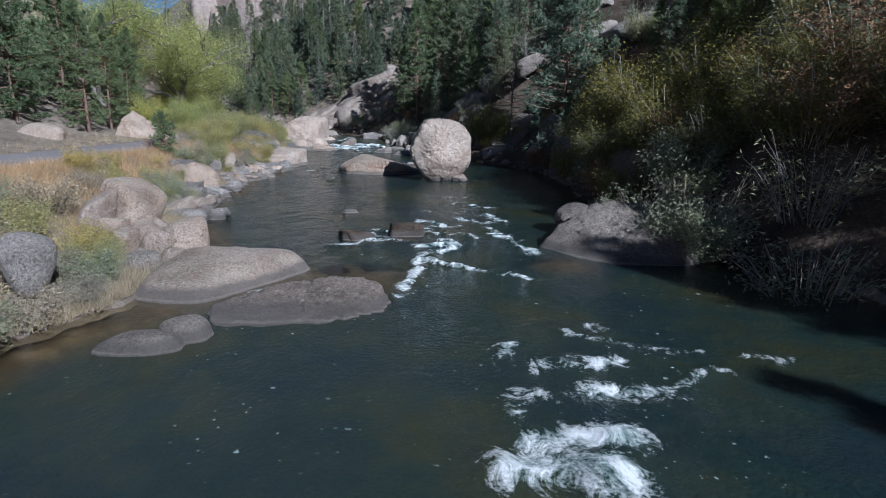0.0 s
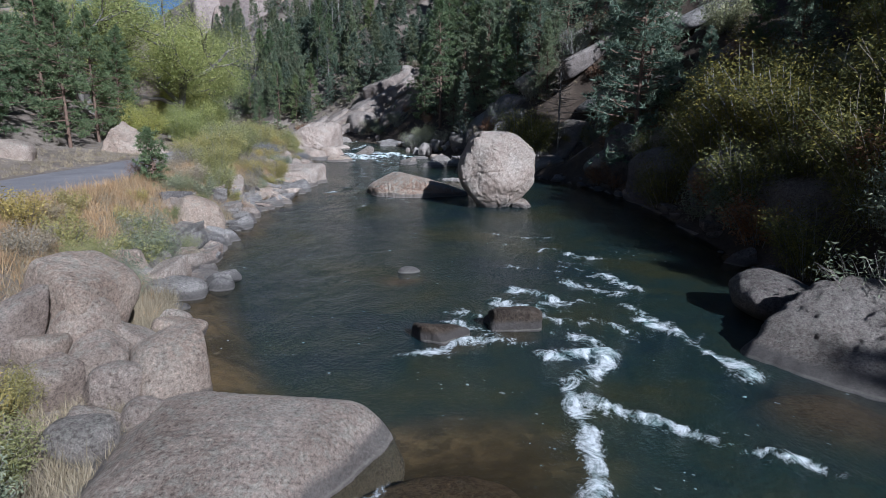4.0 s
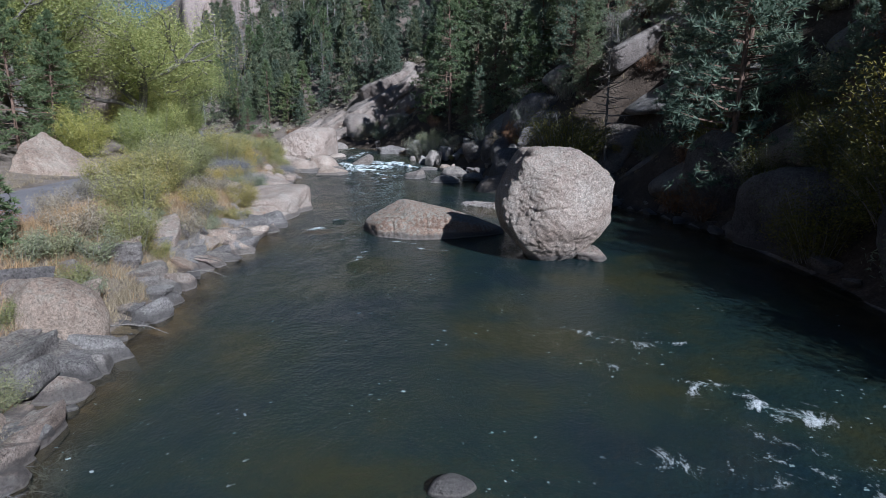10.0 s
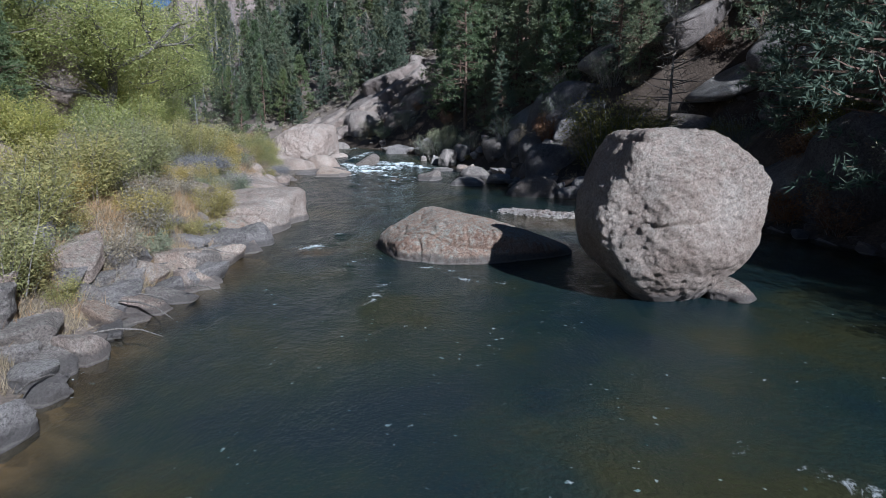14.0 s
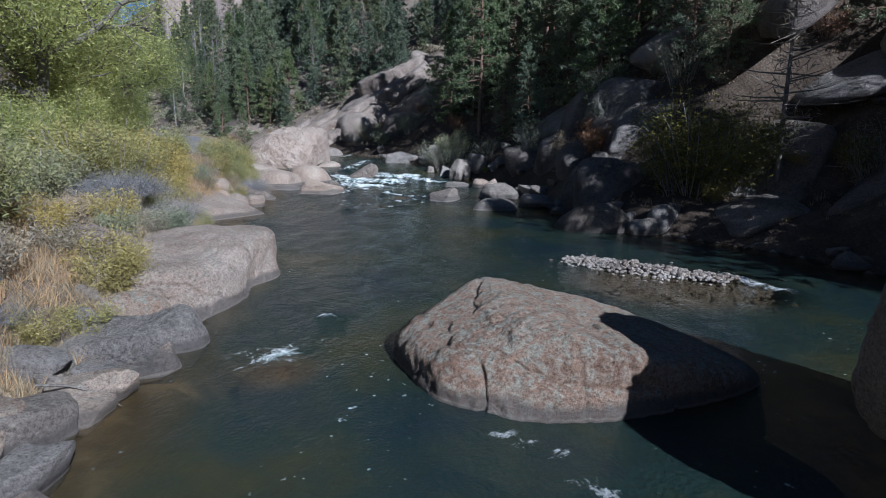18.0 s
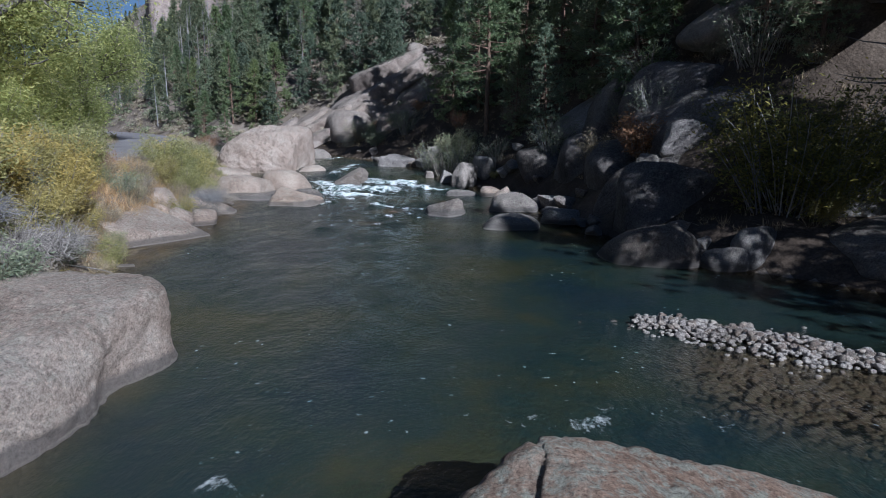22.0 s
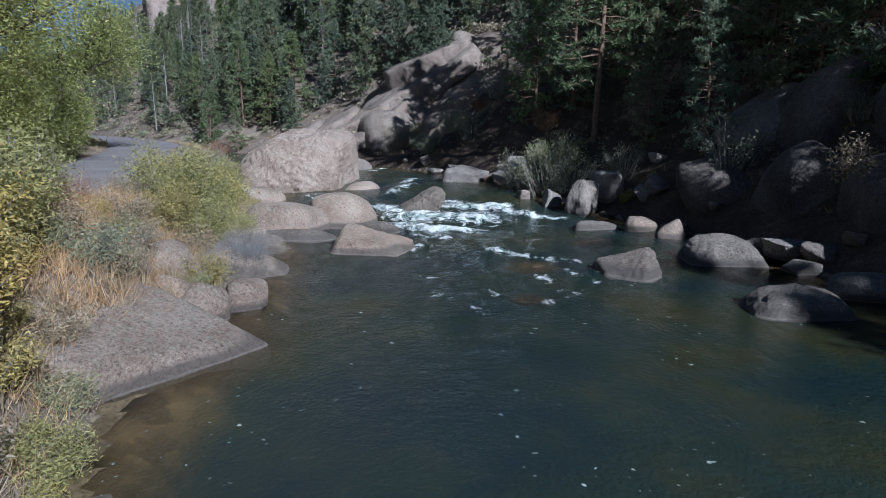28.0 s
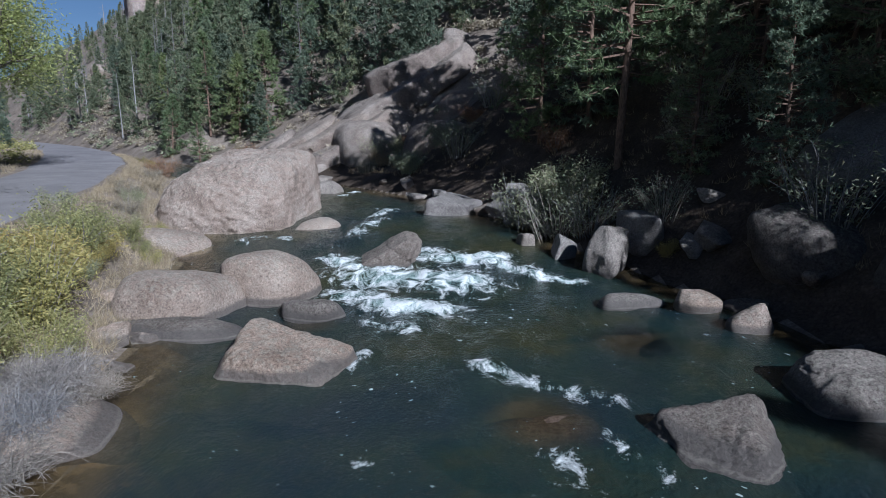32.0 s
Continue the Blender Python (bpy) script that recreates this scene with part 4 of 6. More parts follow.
boulder(-3.65, 70.4, 1.1, 0.8, 0.7, -0.1, 153, M_ROCK, "small pointed tan rock in the river", 0, (0, 0), 4, crown=0.6)
hewn_rock(-3.6, 66.8, 0, [(-0.15, -0.2, 0.96, 0.64), (0.5, -0.1, 0.85, 0.82), (-0.7, -0.2, 0.68, 0.9), (1, 0, 0.1, 1.15), (-1, 0, 0.1, 1.1), (0.1, -1, 0.2, 0.75), (0, 1, 0.1, 0.75), (0, 0, -1, 0.7)], 154, M_GREY, "pale smooth grey boulder in the river", 7, 0.07, level=6, turn=(0, 0, -12))
hewn_rock(-6.7, 65.1, 0, [(-0.3, -0.3, 0.9, 0.24), (0.5, -0.5, 0.7, 0.42), (0.9, -0.2, 0.1, 0.72), (-0.85, -0.2, 0.5, 0.62), (-0.1, -0.95, 0.3, 0.6), (0.1, 1, 0.1, 0.9), (0, 0, -1, 0.8)], 163, M_DARK, "rough reddish grey block in the river", 18, 0.1, level=6)
hewn_rock(-4.25, 62.1, 0, [(0, -0.1, 1, 0.5), (-0.5, -0.2, 0.85, 0.66), (0.45, -0.2, 0.88, 0.7), (1, 0, 0.15, 1.1), (-1, 0, 0.15, 1.1), (0.1, -1, 0.3, 0.62), (0, 1, 0.2, 0.65), (0, 0, -1, 0.7)], 156, M_GREY, "low speckled grey boulder in the river", 6, 0.07, level=6, turn=(0, 0, -8))
boulder(-2.2, 63.1, 1.6, 1.1, 0.6, -0.1, 157, M_GREY, "dark grey boulder near the shaded bank", 0, (0, 0), 4)
boulder(-8.0, 62.6, 2.0, 1.2, -0.03, -0.5, 158, M_SUNK, "sunken dark rock with water curling over it", 0, (0, 0), 4)
boulder(-9.2, 66.2, 2.2, 1.0, 0.0, -0.7, 159, M_SUNK, "sunken brown rock with water pouring over it", 0, (0, 0), 4)
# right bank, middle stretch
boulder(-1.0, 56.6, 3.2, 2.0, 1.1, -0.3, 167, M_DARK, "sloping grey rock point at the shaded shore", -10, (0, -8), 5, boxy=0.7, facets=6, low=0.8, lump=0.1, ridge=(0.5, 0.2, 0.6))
boulder(0.7, 55.7, 1.2, 0.9, 0.6, 0, 162, M_GREY, "grey shore rock under a bush", 0, (0, 0), 4)
boulder(1.8, 56.1, 1.8, 1.2, 1.1, 0, 163, M_GREY, "grey shore rock under a bush", 30, (0, 0), 4)
boulder(5.2, 57.2, 2.5, 1.9, 1.9, 0.2, 164, M_GREY, "grey boulder on the shaded bank", 0, (0, 0), 4)
boulder(1.6, 62.4, 4.6, 4.0, 3.5, -0.2, 165, M_WALL, "overhanging cliff block coloured dark for the shaded shore", 15, (0, 10), 5, boxy=0.7, facets=6)
boulder(1.9, 61.9, 1.9, 1.6, 4.0, 3.0, 166, M_GREY, "table-shaped grey rock on top of the cliff", 8, (0, 6), 4, boxy=0.7)
def slope_slab(x, y, w, d, thick, tilt, turn, seed, mat, label="slanting granite slab on the shaded slope"):
    """A flat slab bedded in the slope."""
    v = rock_shape((w, d, thick), seed, 0.8, 8, 4, low=0.86, lump=0.12, size=1.5)
    ob = new("slope_slab", mesh_np("slope_slab", v, ICO[4][1], mat, True))
    ob.matrix_basis = pose(x, y, land_at(x, y) - 0.3, 0, 6 - tilt, turn)
    return tagged(ob, label, "rock slab", "slope slabs")


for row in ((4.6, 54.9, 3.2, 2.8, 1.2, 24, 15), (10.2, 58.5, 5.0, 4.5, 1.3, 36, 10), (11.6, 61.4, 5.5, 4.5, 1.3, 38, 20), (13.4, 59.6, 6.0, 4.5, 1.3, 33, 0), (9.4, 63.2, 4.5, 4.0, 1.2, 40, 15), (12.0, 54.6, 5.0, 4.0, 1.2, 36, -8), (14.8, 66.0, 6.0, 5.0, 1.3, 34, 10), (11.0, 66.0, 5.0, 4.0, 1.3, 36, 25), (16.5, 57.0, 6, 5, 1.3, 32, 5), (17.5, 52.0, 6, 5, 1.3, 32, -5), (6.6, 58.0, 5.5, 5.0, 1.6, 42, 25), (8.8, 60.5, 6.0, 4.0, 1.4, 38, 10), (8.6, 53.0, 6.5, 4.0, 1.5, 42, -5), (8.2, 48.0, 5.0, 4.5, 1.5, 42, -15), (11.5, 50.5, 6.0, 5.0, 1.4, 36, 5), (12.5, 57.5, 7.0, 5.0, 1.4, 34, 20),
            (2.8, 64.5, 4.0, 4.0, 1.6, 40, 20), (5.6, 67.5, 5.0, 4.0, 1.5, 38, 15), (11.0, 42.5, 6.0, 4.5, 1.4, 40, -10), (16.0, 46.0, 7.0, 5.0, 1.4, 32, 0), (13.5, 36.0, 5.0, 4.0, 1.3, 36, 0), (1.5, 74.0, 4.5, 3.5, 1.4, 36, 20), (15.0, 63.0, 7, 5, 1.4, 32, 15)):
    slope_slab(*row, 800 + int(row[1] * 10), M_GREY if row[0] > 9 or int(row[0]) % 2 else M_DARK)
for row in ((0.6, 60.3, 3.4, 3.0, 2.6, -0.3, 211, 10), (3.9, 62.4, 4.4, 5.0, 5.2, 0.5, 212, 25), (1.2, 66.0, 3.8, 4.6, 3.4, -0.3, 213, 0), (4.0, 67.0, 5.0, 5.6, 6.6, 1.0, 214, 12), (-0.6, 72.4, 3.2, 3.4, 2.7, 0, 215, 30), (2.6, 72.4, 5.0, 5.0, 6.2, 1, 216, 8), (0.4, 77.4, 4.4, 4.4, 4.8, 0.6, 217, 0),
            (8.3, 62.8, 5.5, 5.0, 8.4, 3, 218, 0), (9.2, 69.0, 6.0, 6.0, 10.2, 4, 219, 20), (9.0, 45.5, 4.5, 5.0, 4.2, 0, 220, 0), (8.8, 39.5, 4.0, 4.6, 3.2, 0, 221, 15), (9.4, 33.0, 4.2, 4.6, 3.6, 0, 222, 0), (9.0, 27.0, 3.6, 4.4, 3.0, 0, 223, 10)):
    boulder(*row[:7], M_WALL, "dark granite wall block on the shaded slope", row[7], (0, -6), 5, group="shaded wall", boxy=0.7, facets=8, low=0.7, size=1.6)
boulder(0.2, 69.0, 3.4, 4.4, 3.4, 0, 170, M_WALL, "granite outcrop coloured dark for the shaded shore", 10, (0, -10), 5, boxy=0.6)
# far rock ramp at the bend
for row in ((-13.0, 105, 10, 8, 7.2, 0, 181, 30), (-19.5, 107, 10, 8, 4.4, 0, 182, 20), (-25.5, 109, 9, 7, 2.8, 0, 183, 25), (-10.5, 99, 6, 6, 5.2, 0, 184, 0), (-15.4, 100.8, 5.6, 5, 5.2, 0.3, 185, 10),
            (-10.5, 108, 10, 8, 9.0, 2, 206, 15), (-8, 103, 8, 7, 7.4, 1, 207, 0), (-7, 96, 5, 5, 4.5, 0, 188, 0), (-19.0, 101, 3.6, 3, 2.9, 0.3, 189, 40), (-12.6, 95.5, 3.4, 3, 2.4, 0.3, 190, 10)):
    boulder(*row[:7], M_CLIFF, "rounded block of the granite outcrop at the river bend", row[7], (-6, -10), 5, group="bend outcrop", boxy=0.4, facets=6, lump=0.12, low=0.7)
SLAB = [(0, 0, 1, 0.62), (0, 0, -1, 1.3), (1, 0, 0.2, 4.0), (-1, 0.1, 0.1, 4.0), (0.1, -1, 0.1, 2.0), (0, 1, 0, 2.2), (0.7, -0.7, 0.1, 3.2), (-0.7, -0.7, 0.2, 3.0)]
for k, (x, y, size) in enumerate(((-25.2, 104.6, 0.8), (-22.4, 104.0, 0.9), (-19.6, 103.6, 1.0), (-17.6, 105.0, 0.9), (-16.8, 102.0, 0.7), (-14.6, 104.4, 0.95), (-12.4, 106.0, 0.9), (-21.0, 105.6, 0.7), (-11.0, 104.0, 0.7), (-23.6, 102.4, 0.6), (-19.0, 101.0, 0.6))):
    size *= 1.2
    hewn_rock(x, y, land_at(x, y) + 0.7 * size, [(a, b, c, d * size) for a, b, c, d in SLAB], 230 + k, M_CLIFF, "slanting slab of the granite outcrop at the river bend", 22, 0.1 * size, [(1, 0.2, 0, 0.6 * size, 0.12, 0.06), (0.9, -0.3, 0, -1.1 * size, 0.1, 0.06)], 5, "rock_slab", "bend outcrop",
              turn=(8 + 5 * (k % 3), -31 + 4 * (k % 4), 6 - 7 * (k % 3)), thing="rock slab")
# pale rocks beside the road, and crags on the skyline
hewn_rock(-24.5, 48.5, 2.3, [(0.6, -0.2, 0.77, 1.0), (-0.9, -0.15, 0.4, 1.15), (0, -1, 0.35, 1.3), (0, 1, 0.2, 1.3), (0.6, -0.75, 0.2, 1.5), (1, 0, 0.1, 2.3), (0, 0, 1, 2.2), (0, 0, -1, 1.0)], 191, M_ROCK, "pale pointed rock beside the road", 14, 0.12, [(0.6, 0, 0.8, 0.4, 0.06, 0.04)], 6)
boulder(-25.5, 38.6, 3.2, 2.2, 3.3, 1.8, 192, M_ROCK, "pale rock beside the road under pines", 0, (0, 15), 4)
for row in ((-79, 211, 19, 14, 44, 16, 201), (-69, 208, 20, 14, 51, 20, 202), (-58, 206, 20, 14, 57, 24, 203), (-73, 203, 8, 8, 38, 16, 204), (-63, 201, 10, 8, 42, 20, 205), (-50, 204, 12, 10, 60, 26, 209)):
    boulder(*row[:7], M_CRAG, "pale granite crag high on the canyon wall", row[6] * 31, (0, 0), 5, name="crag", group="skyline crags", boxy=0.6, facets=10, size=4.0)

# ---- loose stones ----
STONES = {}
for kind_, mat_ in (("pale", M_ROCK), ("grey", M_GREY), ("dark", M_DARK)):
    STONES[kind_] = [mesh_np("stone", rock_shape((1, 0.78, 0.5), 300 + k, 3.6, 6, 4, lump=0.2, low=0.4), ICO[4][1], mat_, False) for k in range(6)]


def stone(x, y, size, kind="grey", name="stone", label="angular grey stone on the river bank", group="bank stones", lift=None, flat=1.0):
    ob = new(name, STONES[kind][RNG.integers(6)])
    z = max(land_at(x, y), float(water_z(y)) - 0.25 * size) if lift is None else lift
    ob.location = (x, y, z + 0.12 * size)
    ob.rotation_euler = (RNG.uniform(-0.35, 0.35), RNG.uniform(-0.35, 0.35), RNG.uniform(0, 6.3))
    ob.scale = (size, size, size * flat)
    return tagged(ob, label, "stone", group)


for k in range(170):
    y = RNG.uniform(23, 46)
    x = left_shore(y) + 0.5 - abs(RNG.normal(0, 1.1))
    stone(x, y, RNG.uniform(0.3, 1.0) ** 1.6 * 1.5, "grey" if k % 3 else "pale")
for k in range(30):
    y = RNG.uniform(52, 84)
    x = left_shore(y) + 0.5 - abs(RNG.normal(0, 0.9))
    stone(x, y, RNG.uniform(0.25, 0.8), "pale", label="pale tan stone on the river bank")
for k in range(45):
    y = RNG.uniform(53, 100)
    x = right_shore(y) - 0.4 + abs(RNG.normal(0, 1.0))
    stone(x, y, RNG.uniform(0.4, 1.5), "dark" if k % 2 else "grey", label="dark grey stone at the shaded shore", group="shaded shore stones")
for k in range(30):
    y = RNG.uniform(20, 52)
    x = right_shore(y) - 0.2 + abs(RNG.normal(0, 0.8))
    stone(x, y, RNG.uniform(0.3, 1.1), "dark", label="dark grey stone at the shaded shore", group="shaded shore stones")
for k in range(14):
    y = RNG.uniform(12, 22)
    stone(left_shore(y) - RNG.uniform(0.3, 3), y, RNG.uniform(0.25, 0.6), "pale", label="pale stone among bank grasses")

# gravel bar: a long low heap of pale cobbles, sunken brown ones before it
bar = tagged(empty("gravel_bar", pose(0.4, 49.8, 0)), "low bar of pale cobbles rising from shallow water", "gravel bar")
PEBBLES = [[mesh_np("cobble", rock_shape((1, 0.78, 0.6), 400 + k, 0.2, 4, 2, lump=0.08), ICO[2][1], m, True) for k in range(5)] for m in (M_PALE, M_CLIFF, M_DARK)]
for k in range(290):
    u = RNG.uniform(0, 1)
    v = RNG.normal(0, 0.27) * (0.35 + 0.65 * math.sin(math.pi * min(1, u * 0.85 + 0.12)))
    x, y = -2.7 + 3.6 * u + 0.5 * v, 51.2 - 2.5 * u + v
    c = under(new("cobble", PEBBLES[0 if RNG.random() < 0.55 else 1][RNG.integers(5)]), bar)
    c.location = (x - 0.4, y - 49.8, 0.10 * (1 - min(1, abs(v) / 0.7)) + RNG.uniform(-0.02, 0.03))
    s = RNG.uniform(0.08, 0.21)
    c.rotation_euler, c.scale = (RNG.uniform(-0.3, 0.3), RNG.uniform(-0.3, 0.3), RNG.uniform(0, 6)), (s, s, s)
pv, pf = rock_shape((1, 0.8, 0.6), 410, 0.2, 4, 1, lump=0.05), ICO[1][1]
heap = []
for k in range(900):
    u = RNG.uniform(0, 1)
    v = RNG.normal(0, 0.36) * (0.35 + 0.65 * math.sin(math.pi * min(1, u * 0.85 + 0.12)))
    heap.append((pv * RNG.uniform(0.06, 0.16) + (-3.5 + 3.8 * u + 0.5 * v, 1.6 - 2.6 * u + v, 0.07 * (1 - min(1, abs(v) / 0.7)) + RNG.uniform(-0.03, 0.02)), pf))
tagged(part("small_cobbles", mesh_np("small_cobbles", *merged(heap), M_PALE, True), bar, "small pale cobbles of the bar"), kind="stuff")
heap = []
for k in range(3200):
    u, v = RNG.uniform(0, 1), abs(RNG.normal(0, 2.0))
    x, y = -3.4 + 4.6 * u + RNG.normal(0, 0.4) - 0.35 * v, 51.4 - 2.6 * u - 0.94 * v
    heap.append((pv * RNG.uniform(0.08, 0.24) + (x - 0.4, y - 49.8, -0.05 - 0.05 * v + RNG.uniform(-0.03, 0.02)), pf))
tagged(part("sunken_cobbles", mesh_np("sunken_cobbles", *merged(heap), M_PINK, True), bar, "brown cobbles under shallow water"), kind="stuff")


# ---- plants ----
def blades(centres, ways, length, width, r):
    """A triangle from each centre along its way."""
    n = len(centres)
    side = np.cross(ways, r.normal(size=(n, 3)))
    side /= np.linalg.norm(side, axis=1)[:, None] + 1e-9
    ln, wd = length * r.uniform(0.6, 1.3, (n, 1)), width * r.uniform(0.7, 1.3, (n, 1))
    v = np.stack([centres - side * wd / 2, centres + side * wd / 2, centres + ways * ln], 1).reshape(-1, 3)
    return v, np.arange(3 * n).reshape(-1, 3)


def leaves(centres, size, r, flat=0.3):
    """A small pointed leaf at each centre, turned by chance."""
    n = len(centres)
    a = r.normal(size=(n, 3)) * (1, 1, flat + 0.4)
    a /= np.linalg.norm(a, axis=1)[:, None]
    b = np.cross(a, r.normal(size=(n, 3)))
    b /= np.linalg.norm(b, axis=1)[:, None] + 1e-9
    s = size * r.uniform(0.55, 1.4, (n, 1))
    v = np.stack([centres - a * s * 1.15, centres + b * s * 0.52, centres + a * s * 1.15 - b * s * 0.2], 1).reshape(-1, 3)
    return v, np.arange(3 * n).reshape(-1, 3)


def unit(v):
    return v / (np.linalg.norm(v, axis=-1, keepdims=True) + 1e-9)


def conifer_arrays(seed, h, start, radius, count, clumps, per, length, width, cone=1.0, ragged=0.35, sides=7, girth=0.0115):
    """Trunk, limbs and needles of a conifer whose crown begins at start * h."""
    r = np.random.default_rng(seed)
    z = np.linspace(0, h, 9)
    sway = np.cumsum(r.normal(0, 0.012 * h / 9, (9, 2)), 0)
    trunk = tube(np.c_[sway - sway[0], z], girth * h * (1 - 0.93 * z / h) + 0.012, sides)
    limbs, needle_c, needle_w = [], [], []
    for k in range(count):
        u = (k + r.uniform(0, 1)) / count
        zb = h * (start + (1 - start) * u ** 0.9)
        reach = radius * ((1 - u) ** (0.75 * cone) * (0.55 + 0.45 * min(1, u * 5))) * r.uniform(1 - ragged, 1 + ragged) + 0.12
        a = r.uniform(0, 2 * np.pi)
        rise = r.uniform(-0.25, 0.15) + 0.45 * u
        base = np.array([np.interp(zb, z, sway[:, 0] - sway[0, 0]), np.interp(zb, z, sway[:, 1] - sway[0, 1]), zb])
        out = np.array([np.cos(a), np.sin(a), 0])
        s = np.linspace(0, 1, 5)[:, None]
        line = base + out * reach * s + np.array([0, 0, 1]) * reach * (rise * s - 0.25 * s * s * (1 - u) + 0.22 * s ** 3)
        limbs.append(tube(line, np.linspace(0.014 + 0.016 * reach, 0.008, 5), 3))
        at = r.uniform(0.28, 1.05, clumps) ** 0.8
        c = np.stack([np.interp(at, s[:, 0], line[:, i]) for i in range(3)], 1) + r.normal(0, 0.10 * reach + 0.03, (clumps, 3)) * (1, 1, 0.45)
        c = np.repeat(c, per, 0)
        w = unit(out * 0.7 + r.normal(0, 0.75, (len(c), 3)) + (0, 0, 0.25))
        needle_c.append(c)
        needle_w.append(w)
    needles = blades(np.concatenate(needle_c), np.concatenate(needle_w), length, width, r)
    return trunk, merged(limbs), needles


def conifer(seed, h, start, radius, count=70, clumps=8, per=12, length=0.34, width=0.075, mat=None, label="green ponderosa pine with open crown", **kw):
    trunk, limbs, needles = conifer_arrays(seed, h, start, radius, count, clumps, per, length, width, **kw)
    root = tagged(empty("pine_tree"), label, "tree")
    part("trunk", mesh_np("trunk", *trunk, M_BARK, True), root, "rough reddish brown trunk")
    part("branchwork", mesh_np("branchwork", *limbs, M_BARK), root)
    part("crown", mesh_np("crown", *needles, mat or M_PINE), root, "green needle tufts")
    return root


def snag(seed, h, radius, count=40):
    """A dead conifer: bare trunk and limbs."""
    r = np.random.default_rng(seed)
    trunk, limbs, _ = conifer_arrays(seed, h, 0.12, radius, count, 1, 1, 0.1, 0.02, ragged=0.6, girth=0.011)
    twigs = []
    for k in range(count * 5):
        z = r.uniform(0.15, 0.95) * h
        a, l = r.uniform(0, 6.3), radius * (1 - z / h) * r.uniform(0.3, 1)
        p = np.array([np.cos(a) * l, np.sin(a) * l, z + r.normal(0, 0.2)])
        q = p + r.normal(0, 0.35, 3) * (1, 1, 0.7) + (0, 0, -0.15)
        twigs.append(tube([p, (p + q) / 2 + r.normal(0, 0.04, 3), q], [0.02, 0.014, 0.007], 3))
    root = tagged(empty("dead_tree"), "dead grey conifer with bare branches", "dead tree")
    part("trunk", mesh_np("trunk", *trunk, M_PALEBARK, True), root)
    part("branchwork", mesh_np("branchwork", *limbs, M_PALEBARK), root)
    tagged(part("twig_tangle", mesh_np("twig_tangle", *merged(twigs), M_TWIG), root), kind="stuff")
    return root


def broadleaf(seed, h, spread, leaf_count, size, mat, label, name="cottonwood"):
    r = np.random.default_rng(seed)
    wood, tips = [], []

    def grow(base, way, length, radius, depth):
        n = 5
        pts, d = [base], way
        for _ in range(n):
            d = unit(d + r.normal(0, 0.16, 3) + (0, 0, 0.05))
            pts.append(pts[-1] + d * length / n)
        pts = np.array(pts)
        wood.append(tube(pts, np.linspace(radius, radius * 0.55, n + 1), 6 if depth < 2 else 4))
        if depth >= 1:
            tips.append(pts[1:])
        if depth == 3:
            return
        for _ in range(4 if depth else 5):
            k = r.integers(1 if depth == 0 else 2, n + 1)
            side = unit(r.normal(size=3) * (1, 1, 0.55))
            grow(pts[k], unit(d * 0.75 + side * (0.85 if depth else spread)), length * (r.uniform(0.62, 1.0) if depth == 0 else r.uniform(0.5, 0.75)), radius * 0.5, depth + 1)

    grow(np.zeros(3), np.array([0, 0, 1.0]), h * 0.3, 0.024 * h, 0)
    t = np.concatenate(tips)
    knots = t[r.integers(0, len(t), 330)] + r.normal(0, 0.02 * h, (330, 3))
    c = knots[r.integers(0, 330, leaf_count)] + r.normal(0, 0.036 * h, (leaf_count, 3)) * (1, 1, 0.75)
    c = c[(c[:, 2] > 0.1 * h)]
    root = tagged(empty(name), label, "tree")
    wv, wf = merged(wood)
    top = np.percentile(c[:, 2], 99)
    part("trunk", mesh_np("trunk", wv * (h / top), wf, M_PALEBARK, True), root, "branching grey trunk")
    part("crown", mesh_np("crown", *leaves(c * (h / top), size, r), mat), root, "loose yellow-green leaves")
    return root


def shrub(seed, h, radius, stems, leaf_count, size, mat, label, name="shrub"):
    r = np.random.default_rng(seed)
    wood, cs = [], []
    for k in range(stems):
        a, l = r.uniform(0, 2 * np.pi), r.uniform(0.35, 1.0) ** 0.7
        foot = np.array([np.cos(a), np.sin(a), 0]) * r.uniform(0, 0.4) * radius
        tip = np.array([np.cos(a) * radius * l, np.sin(a) * radius * l, h * r.uniform(0.55, 1.05) * (1.12 - 0.45 * l * l)])
        m = (foot + tip) / 2 + (0, 0, 0.14 * h) + r.normal(0, 0.05 * h, 3)
        s = np.linspace(0, 1, 5)[:, None]
        line = foot * (1 - s) ** 2 + 2 * m * s * (1 - s) + tip * s * s
        wood.append(tube(line, np.linspace(0.011, 0.004, 5) * (0.6 + h * 0.35), 3))
        n = max(1, leaf_count // stems)
        at = r.uniform(0.12, 1.04, n)
        c = np.stack([np.interp(at, s[:, 0], line[:, i]) for i in range(3)], 1)
        cs.append(c + r.normal(0, 0.075 * (h + radius) / 2 + 0.02, (n, 3)))
    root = tagged(empty(name), label, "shrub")
    part("stemwork", mesh_np("stemwork", *merged(wood), M_TWIG), root)
    if leaf_count:
        c = np.concatenate(cs)
        c[:, 2] = np.abs(c[:, 2])
        part("foliage", mesh_np("foliage", *leaves(c, size, r), mat), root)
    return root


